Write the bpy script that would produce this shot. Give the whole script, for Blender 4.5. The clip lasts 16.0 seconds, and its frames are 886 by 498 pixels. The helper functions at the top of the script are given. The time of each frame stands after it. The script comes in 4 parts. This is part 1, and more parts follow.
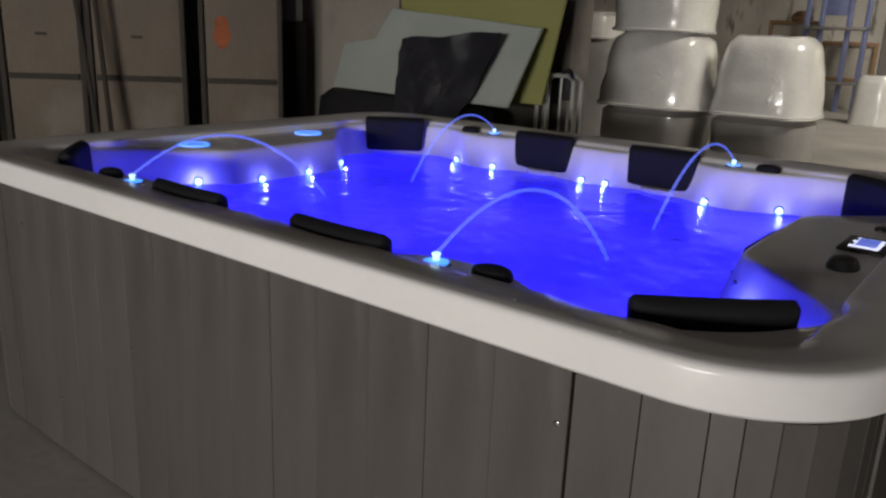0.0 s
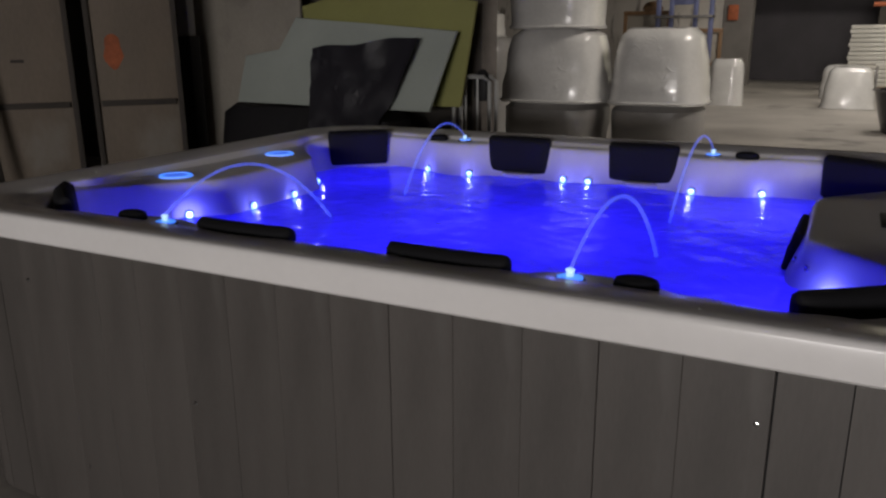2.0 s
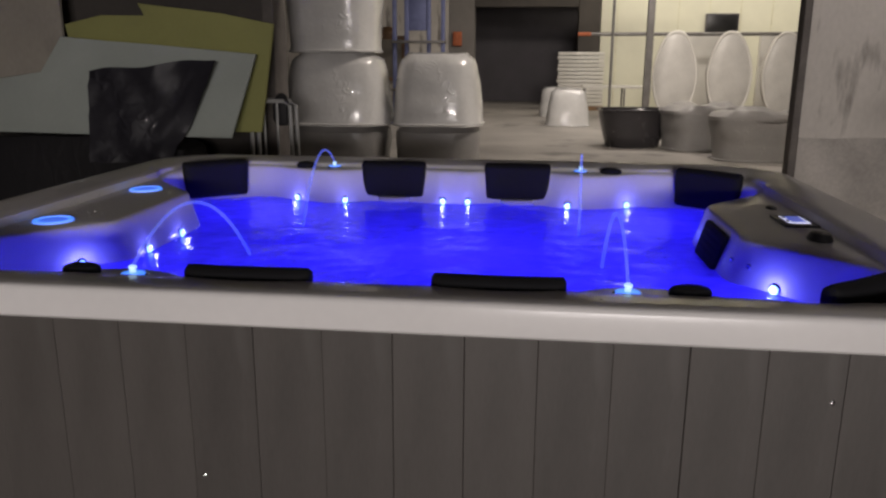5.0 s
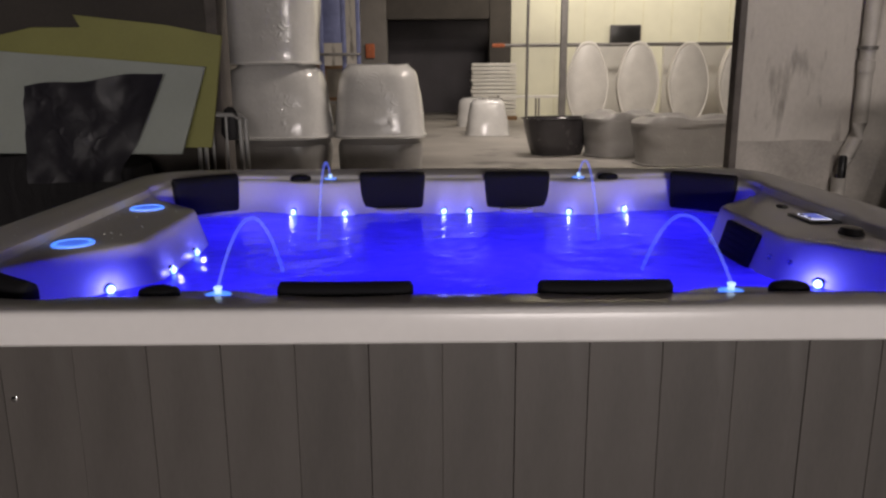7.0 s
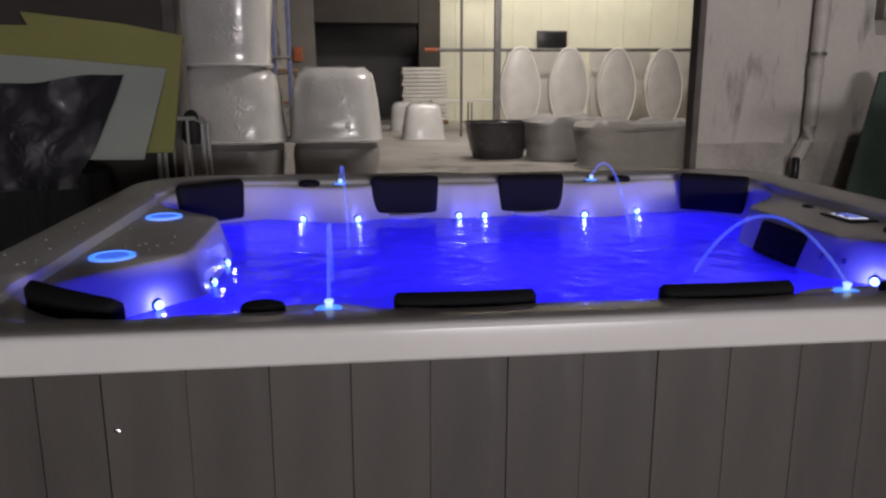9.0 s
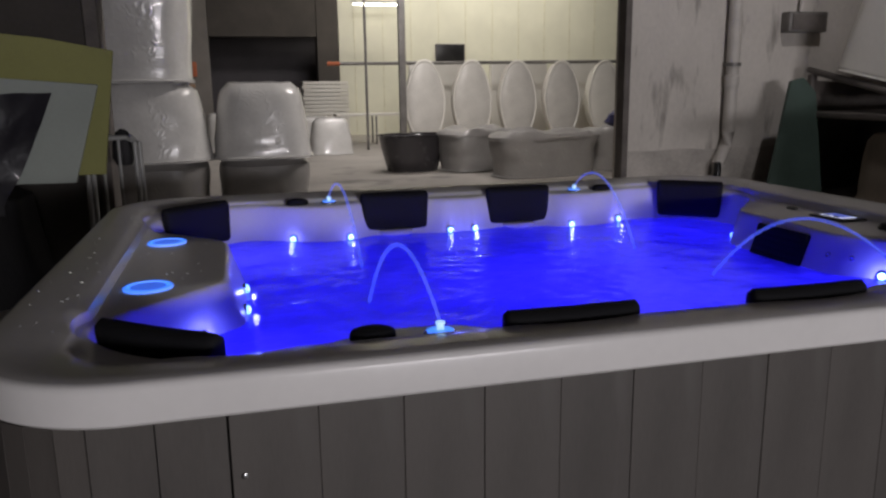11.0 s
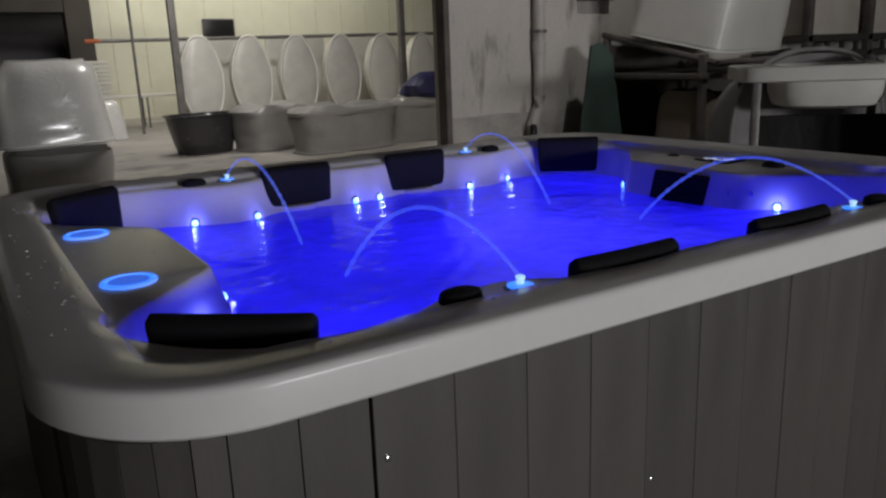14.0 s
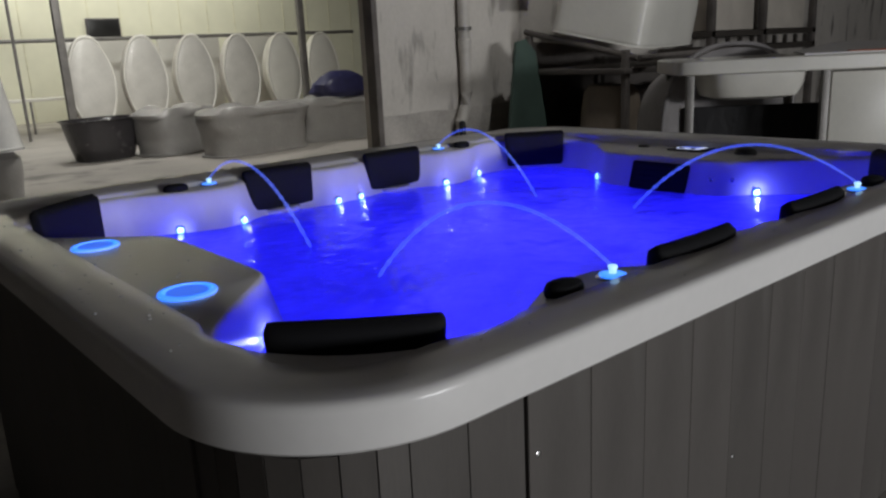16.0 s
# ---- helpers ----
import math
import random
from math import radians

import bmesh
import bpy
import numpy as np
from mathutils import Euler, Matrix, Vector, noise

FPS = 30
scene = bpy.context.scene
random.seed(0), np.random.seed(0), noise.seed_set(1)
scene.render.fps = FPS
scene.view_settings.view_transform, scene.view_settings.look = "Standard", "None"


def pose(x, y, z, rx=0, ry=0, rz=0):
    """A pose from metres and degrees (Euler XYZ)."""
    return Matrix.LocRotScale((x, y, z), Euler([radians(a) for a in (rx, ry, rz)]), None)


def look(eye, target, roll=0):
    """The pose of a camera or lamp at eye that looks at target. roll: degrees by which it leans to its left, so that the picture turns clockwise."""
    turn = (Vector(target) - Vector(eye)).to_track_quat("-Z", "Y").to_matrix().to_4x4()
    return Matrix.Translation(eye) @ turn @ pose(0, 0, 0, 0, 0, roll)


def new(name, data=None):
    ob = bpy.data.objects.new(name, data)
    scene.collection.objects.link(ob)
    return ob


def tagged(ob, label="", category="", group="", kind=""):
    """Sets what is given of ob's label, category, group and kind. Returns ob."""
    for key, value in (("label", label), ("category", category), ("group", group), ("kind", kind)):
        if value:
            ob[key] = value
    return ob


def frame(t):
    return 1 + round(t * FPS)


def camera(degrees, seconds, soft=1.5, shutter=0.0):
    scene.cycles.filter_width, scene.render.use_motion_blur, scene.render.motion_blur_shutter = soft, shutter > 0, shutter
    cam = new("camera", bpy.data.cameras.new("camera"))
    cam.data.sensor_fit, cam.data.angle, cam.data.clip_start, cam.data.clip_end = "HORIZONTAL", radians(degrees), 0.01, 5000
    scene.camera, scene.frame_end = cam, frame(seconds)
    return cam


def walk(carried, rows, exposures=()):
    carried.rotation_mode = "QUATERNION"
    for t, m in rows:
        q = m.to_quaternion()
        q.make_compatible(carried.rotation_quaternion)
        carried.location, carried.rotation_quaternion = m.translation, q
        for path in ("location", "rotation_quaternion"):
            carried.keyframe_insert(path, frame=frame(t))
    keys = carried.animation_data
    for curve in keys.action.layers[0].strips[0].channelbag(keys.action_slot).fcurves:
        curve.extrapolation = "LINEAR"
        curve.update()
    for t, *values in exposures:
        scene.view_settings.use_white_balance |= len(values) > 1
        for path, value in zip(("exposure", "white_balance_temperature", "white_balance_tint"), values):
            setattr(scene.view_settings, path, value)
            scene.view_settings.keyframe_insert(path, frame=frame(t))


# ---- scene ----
cam = camera(59.8, 16.0, soft=2.4)
PATH = [
    (0, (1.495, -1.008, 1.373), (0.325, 0.52, 0.83), 2.4),
    (0.5, (1.372, -1.124, 1.39), (0.321, 0.489, 0.85), 1.3),
    (1, (1.292, -1.209, 1.397), (0.324, 0.454, 0.852), 1.5),
    (1.5, (1.16, -1.237, 1.381), (0.219, 0.445, 0.848), 1.2),
    (2, (1.023, -1.263, 1.396), (0.138, 0.449, 0.862), -0.4),
    (2.5, (0.945, -1.278, 1.398), (0.118, 0.462, 0.863), -0.1),
    (3, (0.825, -1.321, 1.401), (0.117, 0.475, 0.878), 0.3),
    (3.5, (0.665, -1.395, 1.411), (0.137, 0.469, 0.912), 0.1),
    (4, (0.577, -1.423, 1.408), (0.162, 0.471, 0.919), 0.5),
    (6.5, (-0.008, -1.463, 1.416), (-0.023, 0.481, 0.945), -0.4),
    (7, (-0.085, -1.446, 1.398), (-0.068, 0.502, 0.945), -0.3),
    (7.5, (-0.192, -1.376, 1.388), (-0.128, 0.573, 0.946), -1.6),
    (8, (-0.297, -1.348, 1.387), (-0.174, 0.597, 0.938), -1.4),
    (10.3, (-0.797, -1.296, 1.382), (-0.41, 0.619, 0.955), 0.4),
    (10.5, (-0.84, -1.27, 1.384), (-0.419, 0.638, 0.958), 0.2),
    (11, (-0.93, -1.221, 1.389), (-0.429, 0.671, 0.977), -0.7),
    (11.5, (-1.016, -1.176, 1.387), (-0.414, 0.684, 0.968), -0.0),
    (12, (-1.14, -1.135, 1.388), (-0.376, 0.662, 0.953), -0.3),
    (12.5, (-1.264, -1.1, 1.385), (-0.375, 0.631, 0.923), -1.0),
    (13, (-1.316, -1.072, 1.377), (-0.396, 0.64, 0.907), -0.6),
    (13.5, (-1.385, -1.017, 1.358), (-0.441, 0.68, 0.882), -1.4),
    (14, (-1.447, -0.952, 1.354), (-0.421, 0.695, 0.87), -2.2),
    (14.5, (-1.493, -0.914, 1.363), (-0.415, 0.696, 0.868), -2.0),
    (15, (-1.533, -0.86, 1.358), (-0.432, 0.735, 0.865), -1.3),
    (15.5, (-1.636, -0.778, 1.359), (-0.447, 0.756, 0.876), -2.2),
    (16, (-1.746, -0.712, 1.359), (-0.503, 0.773, 0.861), -2.8),
]
walk(cam, [(t, look(eye, target, roll)) for t, eye, target, roll in PATH],
     [(0.0, 0.14, 6500, 9), (0.7, -0.12, 6450, 10), (1.5, -0.45, 6450, 12), (3.5, -0.42, 6400, 14), (6.5, -0.30, 6750, 17), (8.0, -0.30, 6500, 17), (11.0, -0.52, 6150, 16), (12.5, -0.64, 6100, 13), (13.5, -0.66, 6100, 12), (14.5, -0.45, 6050, 9), (16.0, -0.24, 6000, 8)])

# ---- world, lights and exposure ----
world = bpy.data.worlds.new("night_hall")
scene.world = world
world.use_nodes = True
world.node_tree.nodes["Background"].inputs[0].default_value = (0.55, 0.6, 0.7, 1)
world.node_tree.nodes["Background"].inputs[1].default_value = 0.02

LED = (0.035, 0.018, 1.0)


def area(name, at, target, size, size_y, watts, colour):
    data = bpy.data.lights.new(name, "AREA")
    data.shape, data.size, data.size_y, data.energy, data.color = "RECTANGLE", size, size_y, watts, colour
    ob = new(name, data)
    ob.matrix_world = look(at, target)
    return ob


def bulb(name, at, watts, colour, radius=0.05):
    data = bpy.data.lights.new(name, "POINT")
    data.energy, data.color, data.shadow_soft_size = watts, colour, radius
    ob = new(name, data)
    ob.location = at
    return ob


# unseen area lamps added for the front bay, back hall and yellow room
area("bay_light", (1.8, -9.4, 1.75), (0.4, 1.0, 0.8), 3.0, 0.7, 540, (1.0, 0.955, 0.91))
# unseen spot added as fill to brighten the stained wall
spot = bpy.data.lights.new("wall_fill_spot", "SPOT")
spot.energy, spot.color, spot.spot_size, spot.spot_blend, spot.shadow_soft_size = 340, (1.0, 0.95, 0.88), radians(58), 0.6, 0.15
new("wall_fill_spot", spot).matrix_world = look((3.2, 1.4, 5.7), (3.9, 5.1, 1.3))
area("hall_light", (3.2, 6.1, 5.3), (-0.6, 8.0, 0.4), 2.2, 0.8, 300, (1.0, 0.93, 0.82))
area("hall_light_far", (2.6, 12.6, 5.75), (3.2, 17.0, 0.6), 3.0, 1.0, 430, (1.0, 0.94, 0.84))
area("yellow_room_light", (6.0, 19.6, 5.8), (6.0, 21.3, 1.2), 7.0, 0.6, 285, (1.0, 0.93, 0.76))
# under-water floodlight, and four unseen fill bulbs added to brighten the corner walls
bulb("pool_light", (0.10, 1.05, 0.40), 15.0, LED, 0.10)
for x in (-0.86, 0.86):
    for y in (0.58, 1.65):
        bulb("corner_fill_light", (x, y, 0.53), 3.2, LED, 0.10)


# ---- materials ----
def mat(name, base, rough=0.6, metal=0.0, var=0.25, scale=6.0, fine=60.0, bump=0.15, coat=0.0, rand=0.0, stretch=(1, 1, 1), stain=None, rough_var=0.1):
    """Principled material with coarse and fine variation, optional stains, per-object variation and fine relief."""
    m = bpy.data.materials.new(name)
    m.use_nodes = True
    nt = m.node_tree
    n, l = nt.nodes, nt.links
    b = n["Principled BSDF"]
    tc = n.new("ShaderNodeTexCoord")
    mp = n.new("ShaderNodeMapping")
    mp.inputs["Scale"].default_value = stretch
    l.new(tc.outputs["Object"], mp.inputs[0])
    coarse, grain = n.new("ShaderNodeTexNoise"), n.new("ShaderNodeTexNoise")
    coarse.inputs["Scale"].default_value, coarse.inputs["Detail"].default_value = scale, 5
    grain.inputs["Scale"].default_value, grain.inputs["Detail"].default_value = fine, 4
    for t in (coarse, grain):
        l.new(mp.outputs[0], t.inputs["Vector"])
    add = n.new("ShaderNodeMath")
    add.operation = "MULTIPLY_ADD"
    add.inputs[1].default_value = 0.35
    l.new(grain.outputs[0], add.inputs[0])
    l.new(coarse.outputs[0], add.inputs[2])
    val = add.outputs[0]
    if rand:
        oi, ra = n.new("ShaderNodeObjectInfo"), n.new("ShaderNodeMath")
        ra.operation = "MULTIPLY_ADD"
        ra.inputs[1].default_value = rand
        l.new(oi.outputs["Random"], ra.inputs[0])
        l.new(val, ra.inputs[2])
        val = ra.outputs[0]
    ramp = n.new("ShaderNodeValToRGB")
    lo = [c * (1 - var) for c in base]
    hi = [min(1, c * (1 + var)) for c in base]
    ramp.color_ramp.elements[0].position, ramp.color_ramp.elements[0].color = 0.35, (*lo, 1)
    ramp.color_ramp.elements[1].position, ramp.color_ramp.elements[1].color = 0.95 + rand, (*hi, 1)
    l.new(val, ramp.inputs[0])
    col = ramp.outputs[0]
    if stain:
        sc, colour, cut, axis = stain
        sn, sr, mx = n.new("ShaderNodeTexNoise"), n.new("ShaderNodeValToRGB"), n.new("ShaderNodeMix")
        sm = n.new("ShaderNodeMapping")
        sm.inputs["Scale"].default_value = axis
        sm.inputs["Location"].default_value = (3.1, 1.7, 0.4)
        l.new(tc.outputs["Object"], sm.inputs[0])
        l.new(sm.outputs[0], sn.inputs["Vector"])
        sn.inputs["Scale"].default_value, sn.inputs["Detail"].default_value = sc, 6
        sr.color_ramp.elements[0].position, sr.color_ramp.elements[1].position = cut, cut + 0.12
        l.new(sn.outputs[0], sr.inputs[0])
        mx.data_type = "RGBA"
        l.new(sr.outputs[0], mx.inputs[0])
        l.new(col, mx.inputs[6])
        mx.inputs[7].default_value = (*colour, 1)
        col = mx.outputs[2]
    l.new(col, b.inputs["Base Color"])
    b.inputs["Metallic"].default_value = metal
    rr = n.new("ShaderNodeMapRange")
    rr.inputs[3].default_value, rr.inputs[4].default_value = max(0.02, rough - rough_var), min(1, rough + rough_var)
    l.new(coarse.outputs[0], rr.inputs[0])
    l.new(rr.outputs[0], b.inputs["Roughness"])
    b.inputs["Coat Weight"].default_value = coat
    if bump:
        bp = n.new("ShaderNodeBump")
        bp.inputs["Strength"].default_value, bp.inputs["Distance"].default_value = bump, 0.004
        l.new(val if not rand else add.outputs[0], bp.inputs["Height"])
        l.new(bp.outputs[0], b.inputs["Normal"])
    return m


def glow(name, colour, strength):
    m = bpy.data.materials.new(name)
    m.use_nodes = True
    b = m.node_tree.nodes["Principled BSDF"]
    b.inputs["Base Color"].default_value = (0.6, 0.6, 0.6, 1)
    b.inputs["Emission Color"].default_value = (*colour, 1)
    b.inputs["Emission Strength"].default_value = strength
    return m


def film(name, base, rough=0.16, strength=0.38, crumple=11.0, coat=0.7, ridged=False):
    """Stretched plastic film over something pale: glossy, creased."""
    m = mat(name, base, rough, 0, 0.14, 3.0, 30.0, 0, coat, rough_var=0.06)
    n, l = m.node_tree.nodes, m.node_tree.links
    b = n["Principled BSDF"]
    tc, mp, w, bp = n.new("ShaderNodeTexCoord"), n.new("ShaderNodeMapping"), n.new("ShaderNodeTexNoise"), n.new("ShaderNodeBump")
    mp.inputs["Scale"].default_value = (1.6, 1.6, 0.7)
    l.new(tc.outputs["Object"], mp.inputs[0])
    l.new(mp.outputs[0], w.inputs["Vector"])
    w.inputs["Scale"].default_value, w.inputs["Detail"].default_value, w.inputs["Distortion"].default_value = crumple, 5, 1.4
    if ridged:
        mp.inputs["Scale"].default_value = (1, 1, 1)
        w.noise_type = "RIDGED_MULTIFRACTAL"
        w.inputs["Detail"].default_value, w.inputs["Roughness"].default_value = 4, 0.5
        patch, part_of, height = n.new("ShaderNodeTexNoise"), n.new("ShaderNodeMapRange"), n.new("ShaderNodeMath")
        patch.inputs["Scale"].default_value, patch.inputs["Detail"].default_value = 3.0, 3
        part_of.inputs[1].default_value, part_of.inputs[2].default_value, part_of.inputs[3].default_value = 0.45, 0.66, 0.12
        height.operation = "MULTIPLY"
        l.new(tc.outputs["Object"], patch.inputs["Vector"])
        l.new(patch.outputs[0], part_of.inputs[0])
        l.new(part_of.outputs[0], height.inputs[0])
        l.new(w.outputs[0], height.inputs[1])
    bp.inputs["Strength"].default_value, bp.inputs["Distance"].default_value = strength, 0.02
    l.new(height.outputs[0] if ridged else w.outputs[0], bp.inputs["Height"])
    l.new(bp.outputs[0], b.inputs["Normal"])
    l.new(bp.outputs[0], b.inputs["Coat Normal"])
    return m


def water_material():
    """Aerated water: part clear, part milky, with a sharp surface gloss."""
    m = bpy.data.materials.new("aerated_water")
    m.use_nodes = True
    n, l = m.node_tree.nodes, m.node_tree.links
    n.remove(n["Principled BSDF"])
    out = n["Material Output"]
    clear, milk, gloss = n.new("ShaderNodeBsdfTransparent"), n.new("ShaderNodeBsdfTranslucent"), n.new("ShaderNodeBsdfGlossy")
    clear.inputs[0].default_value = (0.5, 0.6, 1.0, 1)
    milk.inputs[0].default_value = (0.5, 0.58, 0.98, 1)
    gloss.inputs["Roughness"].default_value = 0.05
    tc, nz, ramp = n.new("ShaderNodeTexCoord"), n.new("ShaderNodeTexNoise"), n.new("ShaderNodeMapRange")
    l.new(tc.outputs["Object"], nz.inputs["Vector"])
    nz.inputs["Scale"].default_value, nz.inputs["Detail"].default_value, nz.inputs["Distortion"].default_value = 3.5, 6, 0.8
    ramp.inputs[1].default_value, ramp.inputs[2].default_value, ramp.inputs[3].default_value, ramp.inputs[4].default_value = 0.3, 0.7, 0.45, 0.75
    l.new(nz.outputs[0], ramp.inputs[0])
    mix1, mix2, fr = n.new("ShaderNodeMixShader"), n.new("ShaderNodeMixShader"), n.new("ShaderNodeFresnel")
    fr.inputs[0].default_value = 1.33
    bp, w2 = n.new("ShaderNodeBump"), n.new("ShaderNodeTexNoise")
    l.new(tc.outputs["Object"], w2.inputs["Vector"])
    w2.inputs["Scale"].default_value, w2.inputs["Detail"].default_value = 16, 4
    bp.inputs["Strength"].default_value, bp.inputs["Distance"].default_value = 0.35, 0.02
    l.new(w2.outputs[0], bp.inputs["Height"])
    for s in (gloss, fr):
        l.new(bp.outputs[0], s.inputs["Normal"])
    l.new(ramp.outputs[0], mix1.inputs[0])
    l.new(clear.outputs[0], mix1.inputs[1])
    l.new(milk.outputs[0], mix1.inputs[2])
    l.new(fr.outputs[0], mix2.inputs[0])
    l.new(mix1.outputs[0], mix2.inputs[1])
    l.new(gloss.outputs[0], mix2.inputs[2])
    l.new(mix2.outputs[0], out.inputs[0])
    return m


M_ACRYLIC = mat("white_acrylic", (0.78, 0.765, 0.75), 0.21, 0, 0.05, 2.5, 40, 0.03, 0.0, rough_var=0.06)
M_ACRYLIC.node_tree.nodes["Principled BSDF"].inputs["Specular IOR Level"].default_value = 0.32
M_PLANK = mat("grey_composite_plank", (0.078, 0.070, 0.064), 0.55, 0, 0.25, 4, 70, 0.12, 0, 0.26, (3, 3, 0.5), (5, (0.098, 0.090, 0.083), 0.64, (3, 3, 0.6)))
M_DARKCORE = mat("black_lining", (0.015, 0.015, 0.015), 0.7)
M_PILLOW = mat("black_foam", (0.009, 0.009, 0.011), 0.8, 0, 0.3, 8, 220, 0.12)
M_PILLOW.node_tree.nodes["Principled BSDF"].inputs["Specular IOR Level"].default_value = 0.3
M_BLACKGLOSS = mat("black_plastic", (0.012, 0.012, 0.013), 0.34, 0, 0.2, 8, 100, 0.02)
M_CHROME = mat("chrome", (0.75, 0.76, 0.78), 0.12, 1.0, 0.05, 6, 80, 0)
M_LED = glow("led_lens", (0.12, 0.28, 1.0), 6)
M_RING = glow("lit_ring", (0.04, 0.22, 1.0), 1.6)
# water given its own faint glow in place of the nozzle's light
M_STREAM = glow("glowing_stream", (0.08, 0.15, 1.0), 1.2)
nodes, links = M_STREAM.node_tree.nodes, M_STREAM.node_tree.links
see, mix = nodes.new("ShaderNodeBsdfTransparent"), nodes.new("ShaderNodeMixShader")
nodes["Principled BSDF"].inputs["Roughness"].default_value = 0.08
mix.inputs[0].default_value = 0.24
links.new(see.outputs[0], mix.inputs[1])
links.new(nodes["Principled BSDF"].outputs[0], mix.inputs[2])
links.new(mix.outputs[0], nodes["Material Output"].inputs[0])
M_DISH = glow("lit_dish", (0.03, 0.16, 1.0), 0.9)
M_LENS = glow("lit_lens", (0.45, 0.75, 1.0), 1.2)
M_SCREEN = glow("panel_screen", (0.12, 0.2, 1.0), 0.5)
M_SCREEN_WHITE = glow("panel_backlight", (0.75, 0.78, 1.0), 1.0)
M_WATER = water_material()
M_CONCRETE = mat("concrete_floor", (0.35, 0.325, 0.295), 0.62, 0, 0.3, 0.8, 25, 0.25, 0, 0, (1, 1, 1), (1.3, (0.19, 0.18, 0.165), 0.58, (1, 1, 1)))
M_WALL = mat("stained_plaster", (0.54, 0.505, 0.46), 0.85, 0, 0.2, 1.6, 30, 0.3, 0, 0, (1, 1, 0.6), (2.2, (0.20, 0.18, 0.16), 0.565, (2.4, 1, 0.6)))
# very low base; also carries the unlit look of the left gate wall
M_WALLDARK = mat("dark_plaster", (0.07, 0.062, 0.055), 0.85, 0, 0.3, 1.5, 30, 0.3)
M_BEIGE = mat("beige_plaster", (0.36, 0.33, 0.28), 0.85, 0, 0.2, 1.4, 30, 0.25, 0, 0, (1, 1, 0.7), (2.0, (0.25, 0.23, 0.20), 0.6, (1, 1, 1)))
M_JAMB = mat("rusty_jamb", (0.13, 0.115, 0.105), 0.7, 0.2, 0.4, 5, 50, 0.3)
M_YELLOW = mat("yellow_sandwich_panel", (0.70, 0.69, 0.56), 0.55, 0, 0.08, 1.5, 40, 0.05)
M_JOINT = mat("panel_joint_cover", (0.63, 0.61, 0.45), 0.5)
M_STEEL = mat("painted_steel", (0.20, 0.19, 0.18), 0.5, 0.5, 0.3, 6, 60, 0.1)
M_PALESTEEL = mat("white_tube_steel", (0.42, 0.42, 0.41), 0.4, 0.1, 0.1, 6, 60, 0.05)
M_WRAP = film("film_wrapped_white", (0.60, 0.59, 0.57), 0.22, 0.3, 11.0, 0.45, True)
M_WRAPGREY = film("film_wrapped_grey", (0.30, 0.29, 0.28), 0.34, 0.4, 9, 0.25, True)
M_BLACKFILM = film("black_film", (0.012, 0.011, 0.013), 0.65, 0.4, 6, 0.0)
M_FOIL = film("crinkled_foil", (0.05, 0.047, 0.06), 0.42, 0.6, 8.0, 0.15, True)
M_TUBWHITE = mat("gel_coat_white", (0.70, 0.68, 0.62), 0.32, 0, 0.08, 2.5, 30, 0.03, 0.2)
M_TUBGREY = mat("raw_fibreglass", (0.60, 0.57, 0.53), 0.55, 0, 0.14, 4, 60, 0.1)
M_SHELLGREY = mat("dark_raw_shell", (0.24, 0.225, 0.225), 0.6, 0, 0.3, 4, 60, 0.15)
M_CARD = mat("pale_cardboard", (0.60, 0.55, 0.48), 0.8, 0, 0.15, 3, 40, 0.1)
M_MILKFILM = film("milky_film", (0.56, 0.54, 0.50), 0.3, 0.2, 5, 0.2)
M_TUBBLACK = mat("dark_gel_coat", (0.035, 0.032, 0.035), 0.25, 0, 0.25, 4, 60, 0.05, 0.3)
M_FOAMWHITE = mat("white_foam_sheet", (0.42, 0.46, 0.42), 0.8, 0, 0.1, 2, 50, 0.1)
M_FOAMYELLOW = mat("yellow_green_sheet", (0.33, 0.33, 0.115), 0.75, 0, 0.12, 2, 50, 0.15)
M_CRATE = mat("brown_crate_board", (0.20, 0.163, 0.125), 0.75, 0, 0.25, 2.5, 40, 0.2, 0, 0.2, (1, 1, 0.4), (2.2, (0.26, 0.235, 0.20), 0.62, (1, 1, 0.6)))
M_CRATEDARK = mat("dark_batten", (0.05, 0.042, 0.035), 0.75, 0, 0.3, 4, 50, 0.2)
M_ORANGE = mat("faded_orange_paint", (0.42, 0.12, 0.05), 0.8, 0, 0.35, 12, 60, 0.1)
M_WOOD = mat("brown_wood", (0.24, 0.14, 0.07), 0.55, 0, 0.3, 5, 60, 0.15, 0, 0, (1, 1, 6))
M_BLUESTEEL = mat("blue_steel", (0.16, 0.18, 0.33), 0.45, 0.2, 0.25, 6, 60, 0.1)
M_GREEN = mat("dull_green_board", (0.055, 0.085, 0.07), 0.6, 0, 0.3, 3, 50, 0.15)
M_BLUEBAG = mat("navy_plastic_bag", (0.03, 0.03, 0.09), 0.4, 0, 0.3, 9, 60, 0.5)
M_DARK = mat("dark_steel_door", (0.075, 0.068, 0.075), 0.6, 0.2, 0.3, 1.2, 20, 0.1)
M_PIPE = mat("grey_plastic_pipe", (0.50, 0.47, 0.43), 0.5, 0, 0.15, 5, 50, 0.08)
M_DROP = mat("water_drop", (0.55, 0.56, 0.58), 0.06, 0, 0.05, 10, 50, 0, 1.0, rough_var=0.02)
M_TUBE = glow("fluorescent_tube", (1.0, 0.93, 0.7), 14)


